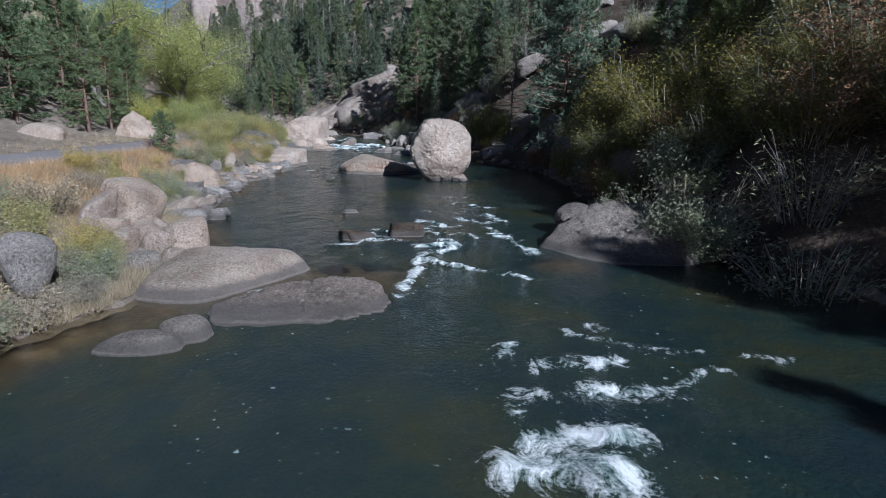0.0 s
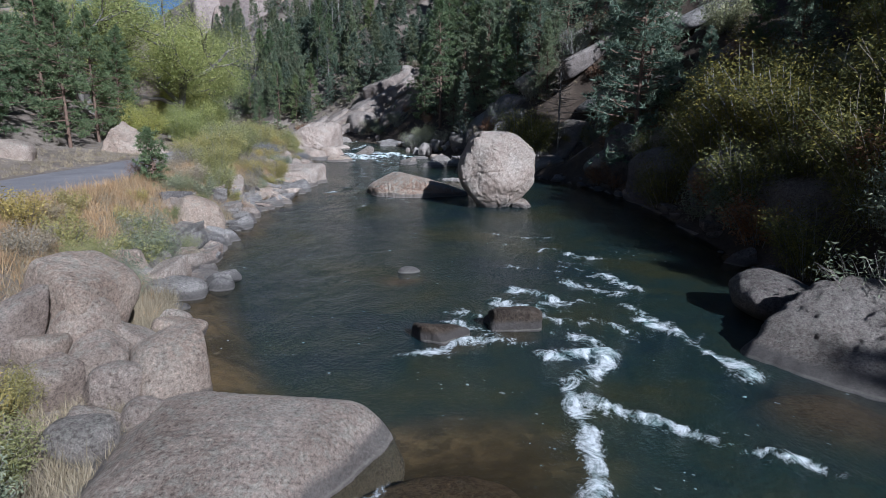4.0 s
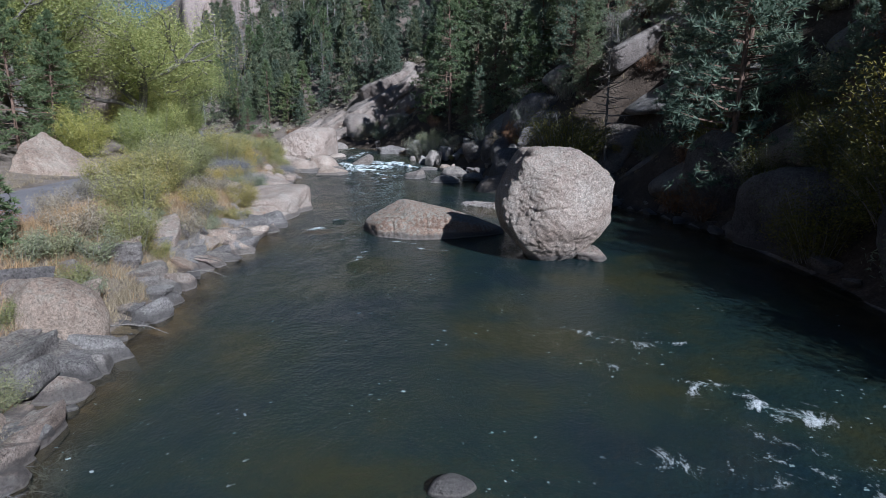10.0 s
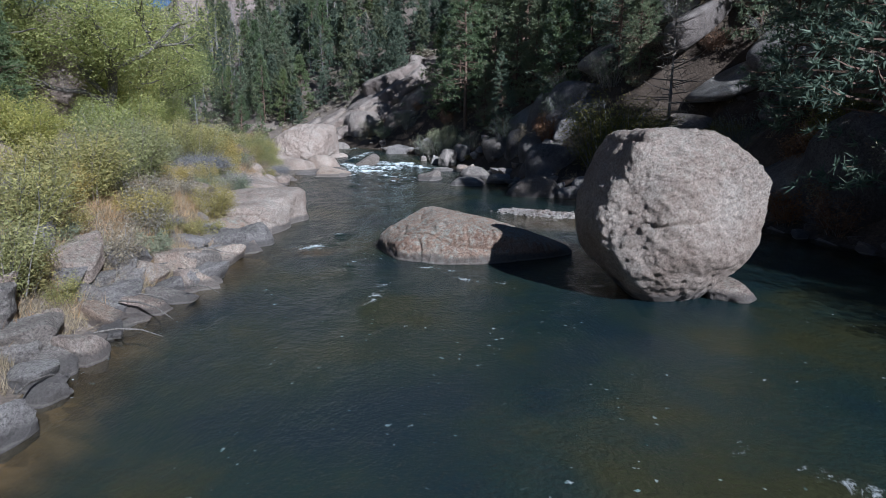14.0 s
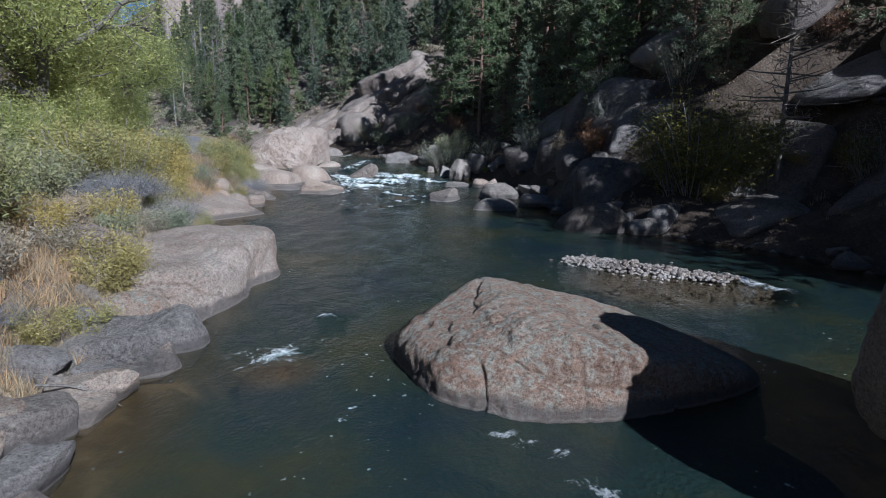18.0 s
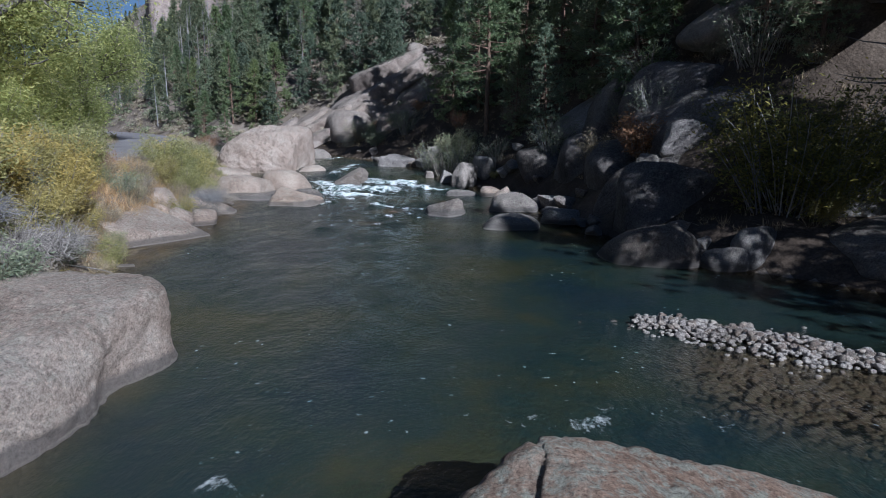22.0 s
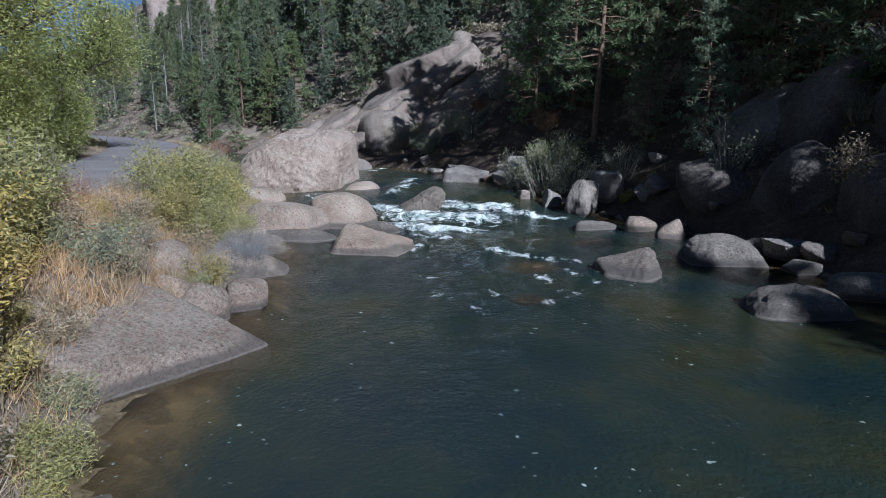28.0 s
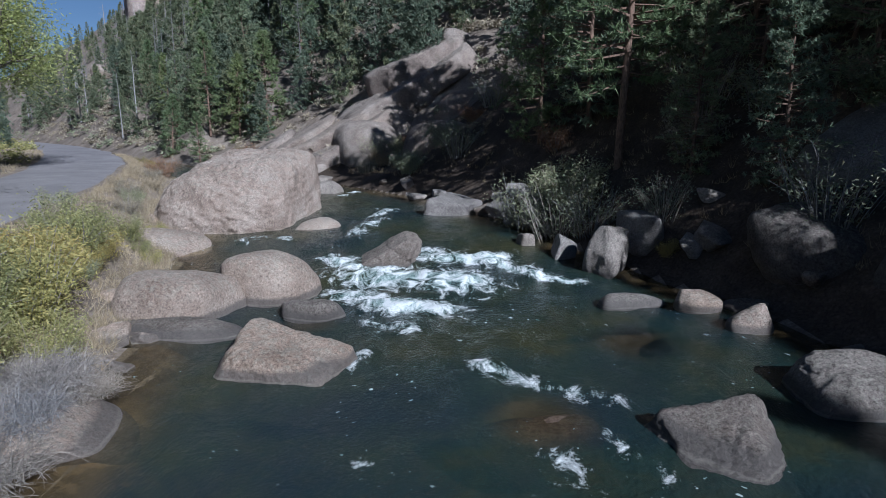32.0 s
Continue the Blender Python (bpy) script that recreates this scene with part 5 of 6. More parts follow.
def brush(seed, h, radius, stems, label="tangle of bare grey twigs"):
    r = np.random.default_rng(seed)
    wood = []
    for k in range(stems):
        a = r.uniform(0, 2 * np.pi)
        p = np.array([np.cos(a), np.sin(a), 0]) * radius * r.uniform(0, 0.75) + (0, 0, r.uniform(0, 0.25 * h))
        q = p + unit(np.array([np.cos(a), np.sin(a), 0]) * 0.7 + r.normal(0, 0.9, 3)) * r.uniform(0.15, 0.6) * (h + radius) / 2
        q[2] = abs(q[2])
        m = (p + q) / 2 + (0, 0, r.uniform(0.0, 0.3) * h) + r.normal(0, 0.12, 3)
        s = np.linspace(0, 1, 5)[:, None]
        wood.append(tube(p * (1 - s) ** 2 + 2 * m * s * (1 - s) + q * s * s, np.linspace(0.0042, 0.0016, 5), 3))
    root = tagged(empty("dead_brush"), label, "dead brush")
    tagged(part("twig_tangle", mesh_np("twig_tangle", *merged(wood), M_TWIG), root), kind="stuff")
    return root


PLANTED = {}


def plant(key, make, x, y, scale=1.0, turn=None, sink=0.06, tall=1.0, z=None):
    """Sets a copy of a plant on the ground; the first of a kind is the plant itself."""
    turn = RNG.uniform(0, 360) if turn is None else turn
    z = land_at(x, y) - sink if z is None else z
    m = pose(x, y, z, RNG.normal(0, 1.5), RNG.normal(0, 1.5), turn)
    if key not in PLANTED:
        PLANTED[key] = ob = make()
        ob.matrix_basis = m
    else:
        ob = copy_thing(PLANTED[key], m)
    ob.scale = (scale, scale, scale * tall)
    return ob


PINES = [("pine0", lambda: conifer(501, 13, 0.10, 2.7, 125, 10, 18, 0.30, 0.055)), ("pine1", lambda: conifer(502, 15, 0.22, 2.6, 120, 10, 18, 0.30, 0.055)),
         ("pine2", lambda: conifer(503, 11, 0.05, 2.7, 120, 10, 18, 0.30, 0.055)), ("pine3", lambda: conifer(504, 16, 0.24, 2.5, 120, 10, 18, 0.30, 0.055))]
FIRS = [("fir0", lambda: conifer(511, 12, 0.03, 2.3, 140, 9, 12, 0.28, 0.06, M_SPRUCE, "dense blue-green fir on the slope", cone=1.1, ragged=0.25)),
        ("fir1", lambda: conifer(512, 9, 0.02, 2.0, 120, 9, 12, 0.26, 0.055, M_SPRUCE, "dense blue-green fir on the slope", cone=1.0, ragged=0.3))]
LIGHT = [("light0", lambda: conifer(513, 12, 0.05, 2.2, 100, 8, 9, 0.42, 0.085, M_SPRUCE, "dark green fir on the canyon slope", cone=1.1, ragged=0.3)),
         ("light1", lambda: conifer(514, 14, 0.12, 2.4, 100, 8, 9, 0.44, 0.085, M_PINE, "dark green pine on the canyon slope", cone=1.0, ragged=0.35)),
         ("light2", lambda: conifer(515, 9, 0.03, 1.9, 90, 8, 9, 0.36, 0.075, M_PINE, "dark green pine on the canyon slope", cone=1.1, ragged=0.35))]
SNAGS = [("snag0", lambda: snag(521, 11, 2.3, 70)), ("snag1", lambda: snag(522, 9, 1.6, 34))]


def tree(kinds, k, x, y, h=None, **kw):
    key, make = kinds[k % len(kinds)]
    base = {"pine0": 13, "pine1": 15, "pine2": 11, "pine3": 16, "fir0": 12, "fir1": 9, "snag0": 11, "snag1": 9, "light0": 12, "light1": 14, "light2": 9}[key]
    return plant(key, make, x, y, (h / base) if h else RNG.uniform(0.8, 1.15), sink=0.25, **kw)


# pines beyond the road on the left
for k, (x, y, h) in enumerate(((-27.5, 35, 9), (-28.5, 41, 11), (-27.6, 47.5, 10), (-31, 45, 12.5), (-33, 38, 12), (-32, 52, 11), (-36, 47, 12), (-31, 31, 10), (-37, 36, 12), (-28, 28, 9), (-35, 56, 11), (-41, 50, 12), (-40, 42, 12), (-33, 24, 11), (-29.8, 57.5, 9), (-31.2, 61, 8.5), (-28.6, 52.5, 9.5))):
    tree((PINES[0], PINES[2]), k, x, y, h)
young = plant("young_pine", lambda: conifer(531, 2.1, 0.03, 0.55, 60, 6, 12, 0.16, 0.035, label="small young pine at the road's edge", cone=0.7), -14.3, 31.2)
# cottonwoods and tall willows at the bend of the road
COTTON = [("cotton0", lambda: broadleaf(541, 13.5, 1.0, 42000, 0.085, M_COTTON, "yellowing cottonwood tree beside the road")), ("cotton1", lambda: broadleaf(542, 12, 1.2, 42000, 0.085, M_COTTON, "yellowing cottonwood tree beside the road"))]
for k, (x, y, s) in enumerate(((-38, 87.5, 0.8), (-33.3, 76, 1.05), (-30.2, 67.5, 1.0), (-38.5, 80, 1.1), (-36, 71, 1.0), (-34.5, 62, 1.0), (-35.6, 86.5, 0.92))):
    plant(*COTTON[k % 2], x, y, s, sink=0.3)
TALL = ("tall_willow", lambda: shrub(551, 4.4, 2.3, 60, 22000, 0.07, M_COTTON, "tall yellow-green willow beside the road", "willow"))
for x, y, s in ((-26.6, 62, 0.8), (-28, 68, 1.0), (-29.6, 74, 1.05), (-31.5, 80.5, 1.1), (-34.2, 86.5, 0.85), (-30.5, 71, 1.2), (-33, 77, 1.25), (-27.5, 57, 0.8)):
    plant(*TALL, x, y, s)

# bushes: kind, place, size
BUSH = {"willow": lambda: shrub(561, 1.9, 1.15, 46, 12000, 0.034, M_WILLOW, "olive-green willow bush on the bank", "willow_bush"),
        "sage": lambda: shrub(562, 1.3, 1.0, 44, 10000, 0.031, M_SAGE, "grey-green bush on the stony bank", "grey_green_bush"),
        "gold": lambda: shrub(563, 1.5, 0.95, 44, 9500, 0.033, M_GOLD, "golden autumn bush on the bank", "golden_bush"),
        "rust": lambda: shrub(564, 1.5, 1.2, 36, 6000, 0.033, M_RUST, "rusty brown autumn bush on the bank", "rusty_bush"),
        "olive": lambda: shrub(565, 3.2, 2.0, 50, 12000, 0.05, M_OLIVE, "tall olive and yellow bush in the shade", "olive_bush"),
        "twiggy": lambda: shrub(566, 2.2, 1.5, 60, 1500, 0.05, M_SAGE, "thin grey twiggy bush in the shade", "twiggy_bush"),
        "straw": lambda: shrub(567, 1.1, 0.9, 46, 6000, 0.03, M_STRAW, "dry straw-coloured bush on the bank", "straw_bush")}


def bush(kind, x, y, s=1.0, **kw):
    return plant(kind, BUSH[kind], x, y, s, **kw)


for row in (("straw", -9.4, 12.6, 1.2), ("willow", -10.2, 14.6, 0.8), ("sage", -9.6, 10.6, 1.0), ("straw", -11.1, 17.2, 1.1), ("gold", -9.0, 14.9, 0.75), ("willow", -11.6, 12.2, 0.85), ("straw", -8.9, 11.2, 0.9), ("sage", -10.6, 13.0, 1.05),
            ("straw", -10.4, 9.0, 1.1), ("willow", -9.6, 8.0, 0.7), ("sage", -11.8, 15.2, 1.1), ("straw", -8.8, 13.6, 0.8), ("sage", -12.8, 10.5, 1.2), ("gold", -9.1, 16.0, 0.55),
            ("sage", -11.4, 24.6, 0.95), ("sage", -12.3, 26.4, 0.9), ("straw", -10.9, 25.7, 0.7), ("sage", -10.6, 21.3, 0.9), ("willow", -11.6, 22.2, 0.55), ("straw", -12.5, 21.5, 0.8), ("sage", -11.6, 27.3, 0.6),
            ("sage", -4.75, 12.55, 0.42), ("straw", -7.9, 11.6, 0.8), ("sage", -8.2, 10.2, 0.9), ("straw", -7.7, 12.7, 0.7), ("sage", -8.0, 13.6, 0.8), ("willow", -8.3, 14.4, 0.6), ("straw", -8.4, 9.0, 0.9), ("straw", -8.6, 7.6, 1.0)):
    bush(*row)
for row in (("willow", -13.6, 35.5, 0.9), ("straw", -14.2, 34.0, 1.0), ("willow", -14.4, 37.5, 1.0), ("straw", -13.4, 38.6, 0.95), ("willow", -15.0, 40.6, 1.15), ("gold", -13.9, 41.6, 0.8), ("straw", -14.6, 43.6, 0.95), ("willow", -15.6, 44.3, 1.2),
            ("gold", -13.7, 45.6, 0.95), ("sage", -17.8, 49.9, 1.3), ("willow", -17.0, 46.0, 1.3), ("gold", -16.4, 53.7, 1.0), ("gold", -17.6, 55.2, 1.2), ("willow", -16.9, 52.3, 1.2), ("willow", -18.2, 52.5, 1.3),
            ("sage", -16.4, 43.4, 1.1), ("straw", -16.0, 38.4, 1.0), ("straw", -15.8, 35.8, 0.8), ("willow", -15.4, 42.2, 1.0), ("gold", -15.2, 46.0, 0.7), ("rust", -15.4, 32.8, 0.6)):
    bush(*row)
for row in (("gold", -17.6, 57.0, 0.95), ("willow", -18.2, 58.6, 0.85), ("straw", -18.4, 60.3, 0.8), ("rust", -19.3, 61.5, 0.7), ("straw", -17.6, 60.8, 0.75), ("gold", -19.4, 58.8, 0.7), ("willow", -18.0, 65.6, 0.85), ("willow", -18.8, 67.2, 0.85),
            ("willow", -17.8, 67.4, 0.7), ("rust", -20.1, 63.6, 0.6), ("straw", -18.7, 63.3, 0.8), ("willow", -19.9, 70.6, 0.6), ("gold", -20.0, 72.7, 0.65), ("willow", -21.0, 74.2, 0.55), ("straw", -21.2, 76.6, 0.7), ("willow", -19.2, 69.0, 0.65),
            ("straw", -22.4, 79.5, 0.7), ("straw", -18.4, 56.2, 0.9), ("willow", -19.2, 56.0, 0.8), ("straw", -17.3, 56.0, 0.7), ("sage", -18.0, 57.8, 0.9), ("straw", -18.9, 59.6, 0.8), ("straw", -17.0, 54.8, 0.7), ("willow", -18.4, 54.4, 0.9), ("straw", -18.0, 62.0, 0.8), ("straw", -19.8, 65.6, 0.7), ("gold", -20.4, 60.2, 0.6), ("straw", -24.2, 84.0, 0.6), ("straw", -25.6, 88.5, 0.7), ("rust", -28.0, 95.0, 0.9), ("straw", -27.0, 91.5, 0.7), ("gold", -33, 103, 1.0), ("rust", -31, 105, 1.1)):
    bush(*row)
for row in (("gold", -17.1, 56.0, 1.1), ("gold", -17.9, 57.5, 1.15), ("willow", -18.5, 58.9, 1.1), ("gold", -16.8, 54.9, 1.0), ("gold", -18.7, 56.8, 1.2), ("willow", -19.2, 60.4, 1.0), ("gold", -17.4, 54.0, 1.1), ("willow", -18.6, 68.2, 1.1), ("gold", -19.4, 70.0, 1.0), ("willow", -19.0, 66.6, 1.15), ("gold", -18.5, 64.8, 0.9), ("willow", -20.2, 72.4, 0.95), ("gold", -19.8, 68.2, 1.0),
            ("gold", -16.0, 41.4, 0.9), ("gold", -14.8, 39.4, 0.8), ("gold", -17.2, 44.6, 1.0), ("willow", -16.6, 40.2, 0.9)):
    bush(*row)
for kind_, seed_, mat_, label_ in (("straw", 581, M_STRAW, "small dry straw-coloured bush"), ("sage", 582, M_SAGE, "small grey-green bank bush"), ("willow", 583, M_WILLOW, "small olive willow bush"), ("gold", 584, M_GOLD, "small golden autumn bush"), ("rust", 585, M_RUST, "small rusty autumn bush")):
    BUSH["small_" + kind_] = lambda s=seed_, m=mat_, l=label_, k=kind_: shrub(s, 1.6, 1.15, 34, 3200, 0.055, m, l, "small_bush")
MIXED = tuple("small_" + k for k in ("straw", "sage", "gold", "willow", "gold", "sage", "willow", "straw"))
for k in range(70):
    y = RNG.uniform(8, 52)
    a, b = float(left_shore(y)) - 0.9, float(road_mid(y)) + ROAD_HALF + 0.9
    if not 15.3 < y < 21:
        bush(MIXED[k % 8], a + (b - a) * RNG.uniform(0, 0.85), y, RNG.uniform(0.35, 0.68))
for k in range(60):
    y = RNG.uniform(52, 84)
    a, b = float(left_shore(y)) - 0.35, float(road_mid(y)) + ROAD_HALF + 0.5
    bush(MIXED[(k * 3) % 8], a + (b - a) * RNG.uniform(0, 1), y, RNG.uniform(0.3, 0.6))
for k, (x, y, s) in enumerate(((-15.5, 54.6, 0.4), (-16.0, 56.2, 0.45), (-15.1, 53.0, 0.35), (-16.6, 57.4, 0.4), (-14.9, 52.2, 0.4), (-16.3, 55.2, 0.5), (-16.9, 56.6, 0.5), (-15.9, 53.9, 0.5), (-17.2, 58.3, 0.4), (-15.8, 55.5, 0.3), (-16.5, 54.0, 0.55))):
    bush(MIXED[(k * 3) % 8], x, y, s)
for key, make, rows in (("brush0", lambda: brush(571, 0.9, 1.1, 2200), ((-15.7, 52.2, 1.4), (-16.3, 51.0, 1.4), (-16.9, 64.5, 1.0))), ("brush1", lambda: brush(572, 0.6, 0.8, 600), ((-9.8, 26.1, 1.0), (-10.2, 24.9, 0.8), (-15.1, 51.2, 1.2), (-8.6, 12.3, 0.7), (-13.9, 42.6, 0.8)))):
    for x, y, s in rows:
        plant(key, make, x, y, s, sink=0.0)
for x, y, z, s in ((-17.0, 65.3, 0.42, 0.9), (-17.3, 66.4, 0.5, 1.0), (-16.7, 66.6, 0.3, 0.7)):
    plant("brush0", None, x, y, s, z=z)
# shaded right bank
for row in (("twiggy", 6.4, 20.4, 1.1), ("olive", 8.6, 24.4, 1.0), ("olive", 7.6, 28.5, 1.0), ("olive", 9.6, 30.5, 1.1), ("olive", 8.6, 34.5, 1.0), ("olive", 11, 26.5, 1.1), ("twiggy", 7.6, 19.0, 1.2), ("sage", 8.2, 21.6, 1.7), ("sage", 7.0, 18.0, 1.6), ("twiggy", 9.6, 17.0, 1.2),
            ("olive", 10.6, 21.5, 0.9), ("rust", 10.6, 18.6, 1.6), ("twiggy", 8.2, 14.5, 1.2), ("olive", 9.5, 38.5, 0.9), ("twiggy", 8.6, 42.5, 1.0), ("olive", 8.8, 46.5, 0.8), ("rust", 12.5, 20, 1.8), ("twiggy", 12.0, 15.0, 1.3), ("olive", 13.5, 31, 1.1), ("olive", 9.3, 29.2, 1.2), ("olive", 9.6, 32.4, 1.3), ("olive", 9.8, 35.6, 1.3),
            ("olive", 3.1, 57.2, 1.3), ("olive", 4.3, 56.9, 1.1), ("gold", 3.5, 56.2, 0.7), ("gold", 6.9, 56.4, 0.7), ("olive", 8.2, 55.2, 0.5), ("twiggy", -6.3, 79.6, 1.2), ("twiggy", -5.2, 78.8, 1.0), ("twiggy", -7.3, 81.2, 1.1), ("sage", -5.6, 80.6, 1.7),
            ("straw", 1.2, 65, 0.8), ("straw", 4.6, 66, 0.9), ("twiggy", -3.4, 76.8, 0.8), ("gold", -3.6, 75.6, 0.4), ("twiggy", 3.2, 69.4, 1.0), ("twiggy", -9.6, 90.5, 1.1), ("sage", -10.5, 93, 1.3), ("straw", 6.0, 63.5, 1.0)):
    bush(*row)

# trees of the right slope
tree(PINES, 1, -3.75, 80.7, 15)
tree(SNAGS, 0, 5.9, 56.2, 9.5)
tree(FIRS, 0, 5.6, 60.5, 6.5)
tree(FIRS, 1, 6.5, 62.0, 5.5)
placed, UPPER = [(-3.75, 80.7)], []
tries = 0
while len(placed) < 225 and tries < 12000:
    tries += 1
    y = RNG.uniform(4, 112)
    y = RNG.uniform(58, 114) if RNG.random() < 0.36 else y
    d = RNG.uniform(2.2, 40)
    x = float(right_shore(y)) + d
    if x > 46 or (2.0 < x < 9.5 and 45 < y < 60.5) or (x < 6 and 60 < y < 72 and RNG.random() < 0.6):
        continue
    if (d < 5 and RNG.random() < 0.5) or (y < 42 and x < 12) or (x < -4 and y > 88 and (d < 14 or RNG.random() < 0.3)):
        continue
    if x < 26 and 38 < y < 61 and RNG.random() < 0.8:
        continue
    if x > 7 and 30 < y < 63 and abs((x - 8) * 0.83 + (y - 60) * 0.55) < 1.9:
        continue
    if min((x - a) ** 2 + (y - b) ** 2 for a, b in placed) < (1.9 if y > 40 else 2.4) ** 2:
        continue
    placed.append((x, y))
    u = RNG.random()
    if y < 42:
        tree(LIGHT[2:] + FIRS[1:], int(RNG.integers(2)), x, y, min(10, RNG.uniform(4.2, 5.6) + 0.28 * max(0, x - 13)))
    elif u > 0.93 and d > 9:
        tree(SNAGS, int(RNG.integers(2)), x, y)
    elif d > 13 or y > 88:
        UPPER.append((x, y))
    elif 52 < y < 79:
        tree(FIRS + LIGHT[2:], int(RNG.integers(3)), x, y, RNG.uniform(5.5, 9.5))
    elif u < 0.45:
        tree(PINES, int(RNG.integers(4)), x, y)
    else:
        tree(FIRS, int(RNG.integers(2)), x, y)
# close forest of the steep shaded side
tries, wood = 0, []
while len(wood) < 16 and tries < 6000:
    tries += 1
    y = RNG.uniform(8, 44)
    d = RNG.uniform(4.5, 15)
    x = float(right_shore(y)) + d
    if (x < 10.5 and 44 < y < 60) or (y < 42 and x < 12) or (x > 7 and 30 < y < 63 and abs((x - 8) * 0.83 + (y - 60) * 0.55) < 1.9) or min((x - a) ** 2 + (y - b) ** 2 for a, b in placed) < 1.5 ** 2:
        continue
    placed.append((x, y))
    wood.append(tree(FIRS, int(RNG.integers(2)), x, y, RNG.uniform(4, 6)))
# firs added to throw shade on bank and water, several of them unseen
for k, (x, y, h) in enumerate(((12.5, 8.4, 5.5), (12.2, 10.6, 8.5), (10.9, 12.8, 7.5), (8.3, 44.5, 13), (9.5, 46.5, 13), (8.8, 48.8, 10), (11, 49.8, 9.5), (9.6, 52, 8.5), (10.4, 40.5, 5.5), (13.5, 37, 6))):
    tree(FIRS, k, x, y, h)
# unseen trees behind the starting point, added to darken the near right side
for k, (x, y, h) in enumerate(((18, -9, 9), (20.5, -5, 10), (19, -1, 9), (22, 2, 10), (23, -8, 10))):
    tree(LIGHT, k, x, y, h)
for k, (x, y, h) in enumerate(((5.8, 67.2, 9), (2.8, 71, 8.5), (-0.8, 74.6, 6.5), (1.6, 75.0, 8), (-2.2, 77.6, 6), (0.6, 79.0, 8), (4.6, 74.0, 9))):
    tree(FIRS, k, x, y, h)
# conifers behind the bend, beyond the road's end
for k, (x, y, h) in enumerate(((-38, 121, 9), (-33, 117, 10), (-29.5, 115, 8), (-36, 126, 10), (-42, 129, 9), (-26.5, 114, 9), (-22.5, 115, 8), (-46, 136, 8), (-40, 138, 11), (-31, 124, 12), (-25, 122, 12), (-50, 142, 8), (-20, 120, 10), (-35, 133, 12), (-44, 145, 11), (-54, 150, 8), (-28, 131, 12), (-17, 124, 9), (-22, 130, 10), (-31.5, 110, 5), (-36.5, 116, 6))):
    tree(LIGHT, k, x, y, h)
# undergrowth of the shaded bank
for k in range(75):
    y = RNG.uniform(17, 50)
    x = float(right_shore(y)) + 0.6 + RNG.uniform(0, 1) ** 1.5 * 9
    bush(("olive", "twiggy", "olive", "small_rust", "small_sage")[k % 5], x, y, RNG.uniform(0.6, 1.1) * (1.35 if k % 5 > 2 else 0.9))
for k in range(26):
    y = RNG.uniform(49, 66)
    x = float(right_shore(y)) + 5 + RNG.uniform(0, 14)
    bush(("twiggy", "small_sage", "twiggy", "small_rust")[k % 4], x, y, RNG.uniform(0.7, 1.2))
for k in range(22):
    y, d = RNG.uniform(46, 68), RNG.uniform(7, 22)
    x = float(right_shore(y)) + d
    stone(x, y, RNG.uniform(0.5, 1.2), "dark" if k % 2 else "grey", "slope_rock", "rough grey stone on the shaded slope", group="slope stones")
for k in range(60):
    y = RNG.uniform(58, 110)
    x = float(right_shore(y)) + 1.5 + RNG.uniform(0, 1) ** 1.3 * 14
    bush(("twiggy", "small_sage", "small_straw", "small_rust")[k % 4], x, y, RNG.uniform(0.6, 1.2))

# far woods: pines low on the canyon wall, bare grey burnt trunks above
def woods(name, seed, count, dead, place, label, sizes=(0.35, 1.1)):
    r = np.random.default_rng(seed)
    kinds = []
    for k in range(4):
        if dead:
            t, l, _ = conifer_arrays(seed + k, 10, 0.2, 1.3, 26, 1, 1, 0.1, 0.05, sides=4, ragged=0.6)
            kinds.append(merged([t, l]))
        else:
            t, _, n = conifer_arrays(seed + k, 10, 0.06, 1.9, 70, 6, 8, 0.46, 0.12, sides=4, cone=1.1)
            kinds.append(n)
    chunks, n = [], 0
    while n < count:
        x, y = place(r)
        v, f = kinds[r.integers(4)]
        s, a = r.uniform(*sizes), r.uniform(0, 6.3)
        c, q = np.cos(a), np.sin(a)
        w = np.c_[v[:, 0] * c - v[:, 1] * q, v[:, 0] * q + v[:, 1] * c, v[:, 2]] * s
        chunks.append((w + (x, y, land_at(x, y) - 0.3), f))
        n += 1
    tagged(new(name, mesh_np(name, *merged(chunks), M_TWIG if dead else M_FARWOOD)), label, "forest", kind="stuff")


def hillside(y0, y1, x0, x1, near=4):
    def pick(r):
        while True:
            x, y = r.uniform(x0, x1), r.uniform(y0, y1)
            d = x - float(right_shore(y))
            if x > -10 - 0.52 * (y - 50) and d > near and not (x < 0 and y < 108 and d < 12):
                return x, y
    return pick


UPPER_AT = iter(UPPER)
woods("upper_slope_pines", 661, len(UPPER), False, lambda r: next(UPPER_AT), "green conifers high on the shaded slope", (0.6, 1.0))
woods("far_pines", 601, 210, False, hillside(106, 190, -75, 45), "far green conifers on the canyon wall")
woods("far_pines_high", 611, 130, False, hillside(150, 280, -150, 80), "far green conifers high on the canyon wall")
woods("burnt_trunks", 621, 620, True, hillside(120, 280, -130, 60), "bare grey burnt trunks on the canyon wall")


def bend_side(r):
    y = r.uniform(122, 195)
    return float(right_shore(y)) + r.uniform(2.5, 42), y


def bend_high(r):
    y = r.uniform(195, 340)
    return float(right_shore(y)) + r.uniform(2, 75), y


def above_outcrop(r):
    y = r.uniform(109, 150)
    return float(right_shore(y)) + r.uniform(6, 46), y


woods("bend_slope_pines", 606, 85, False, above_outcrop, "green conifers on the slope above the outcrop", (0.45, 1.0))
woods("bend_high_pines", 671, 120, False, bend_high, "green conifers high beyond the river's bend", (0.4, 0.8))
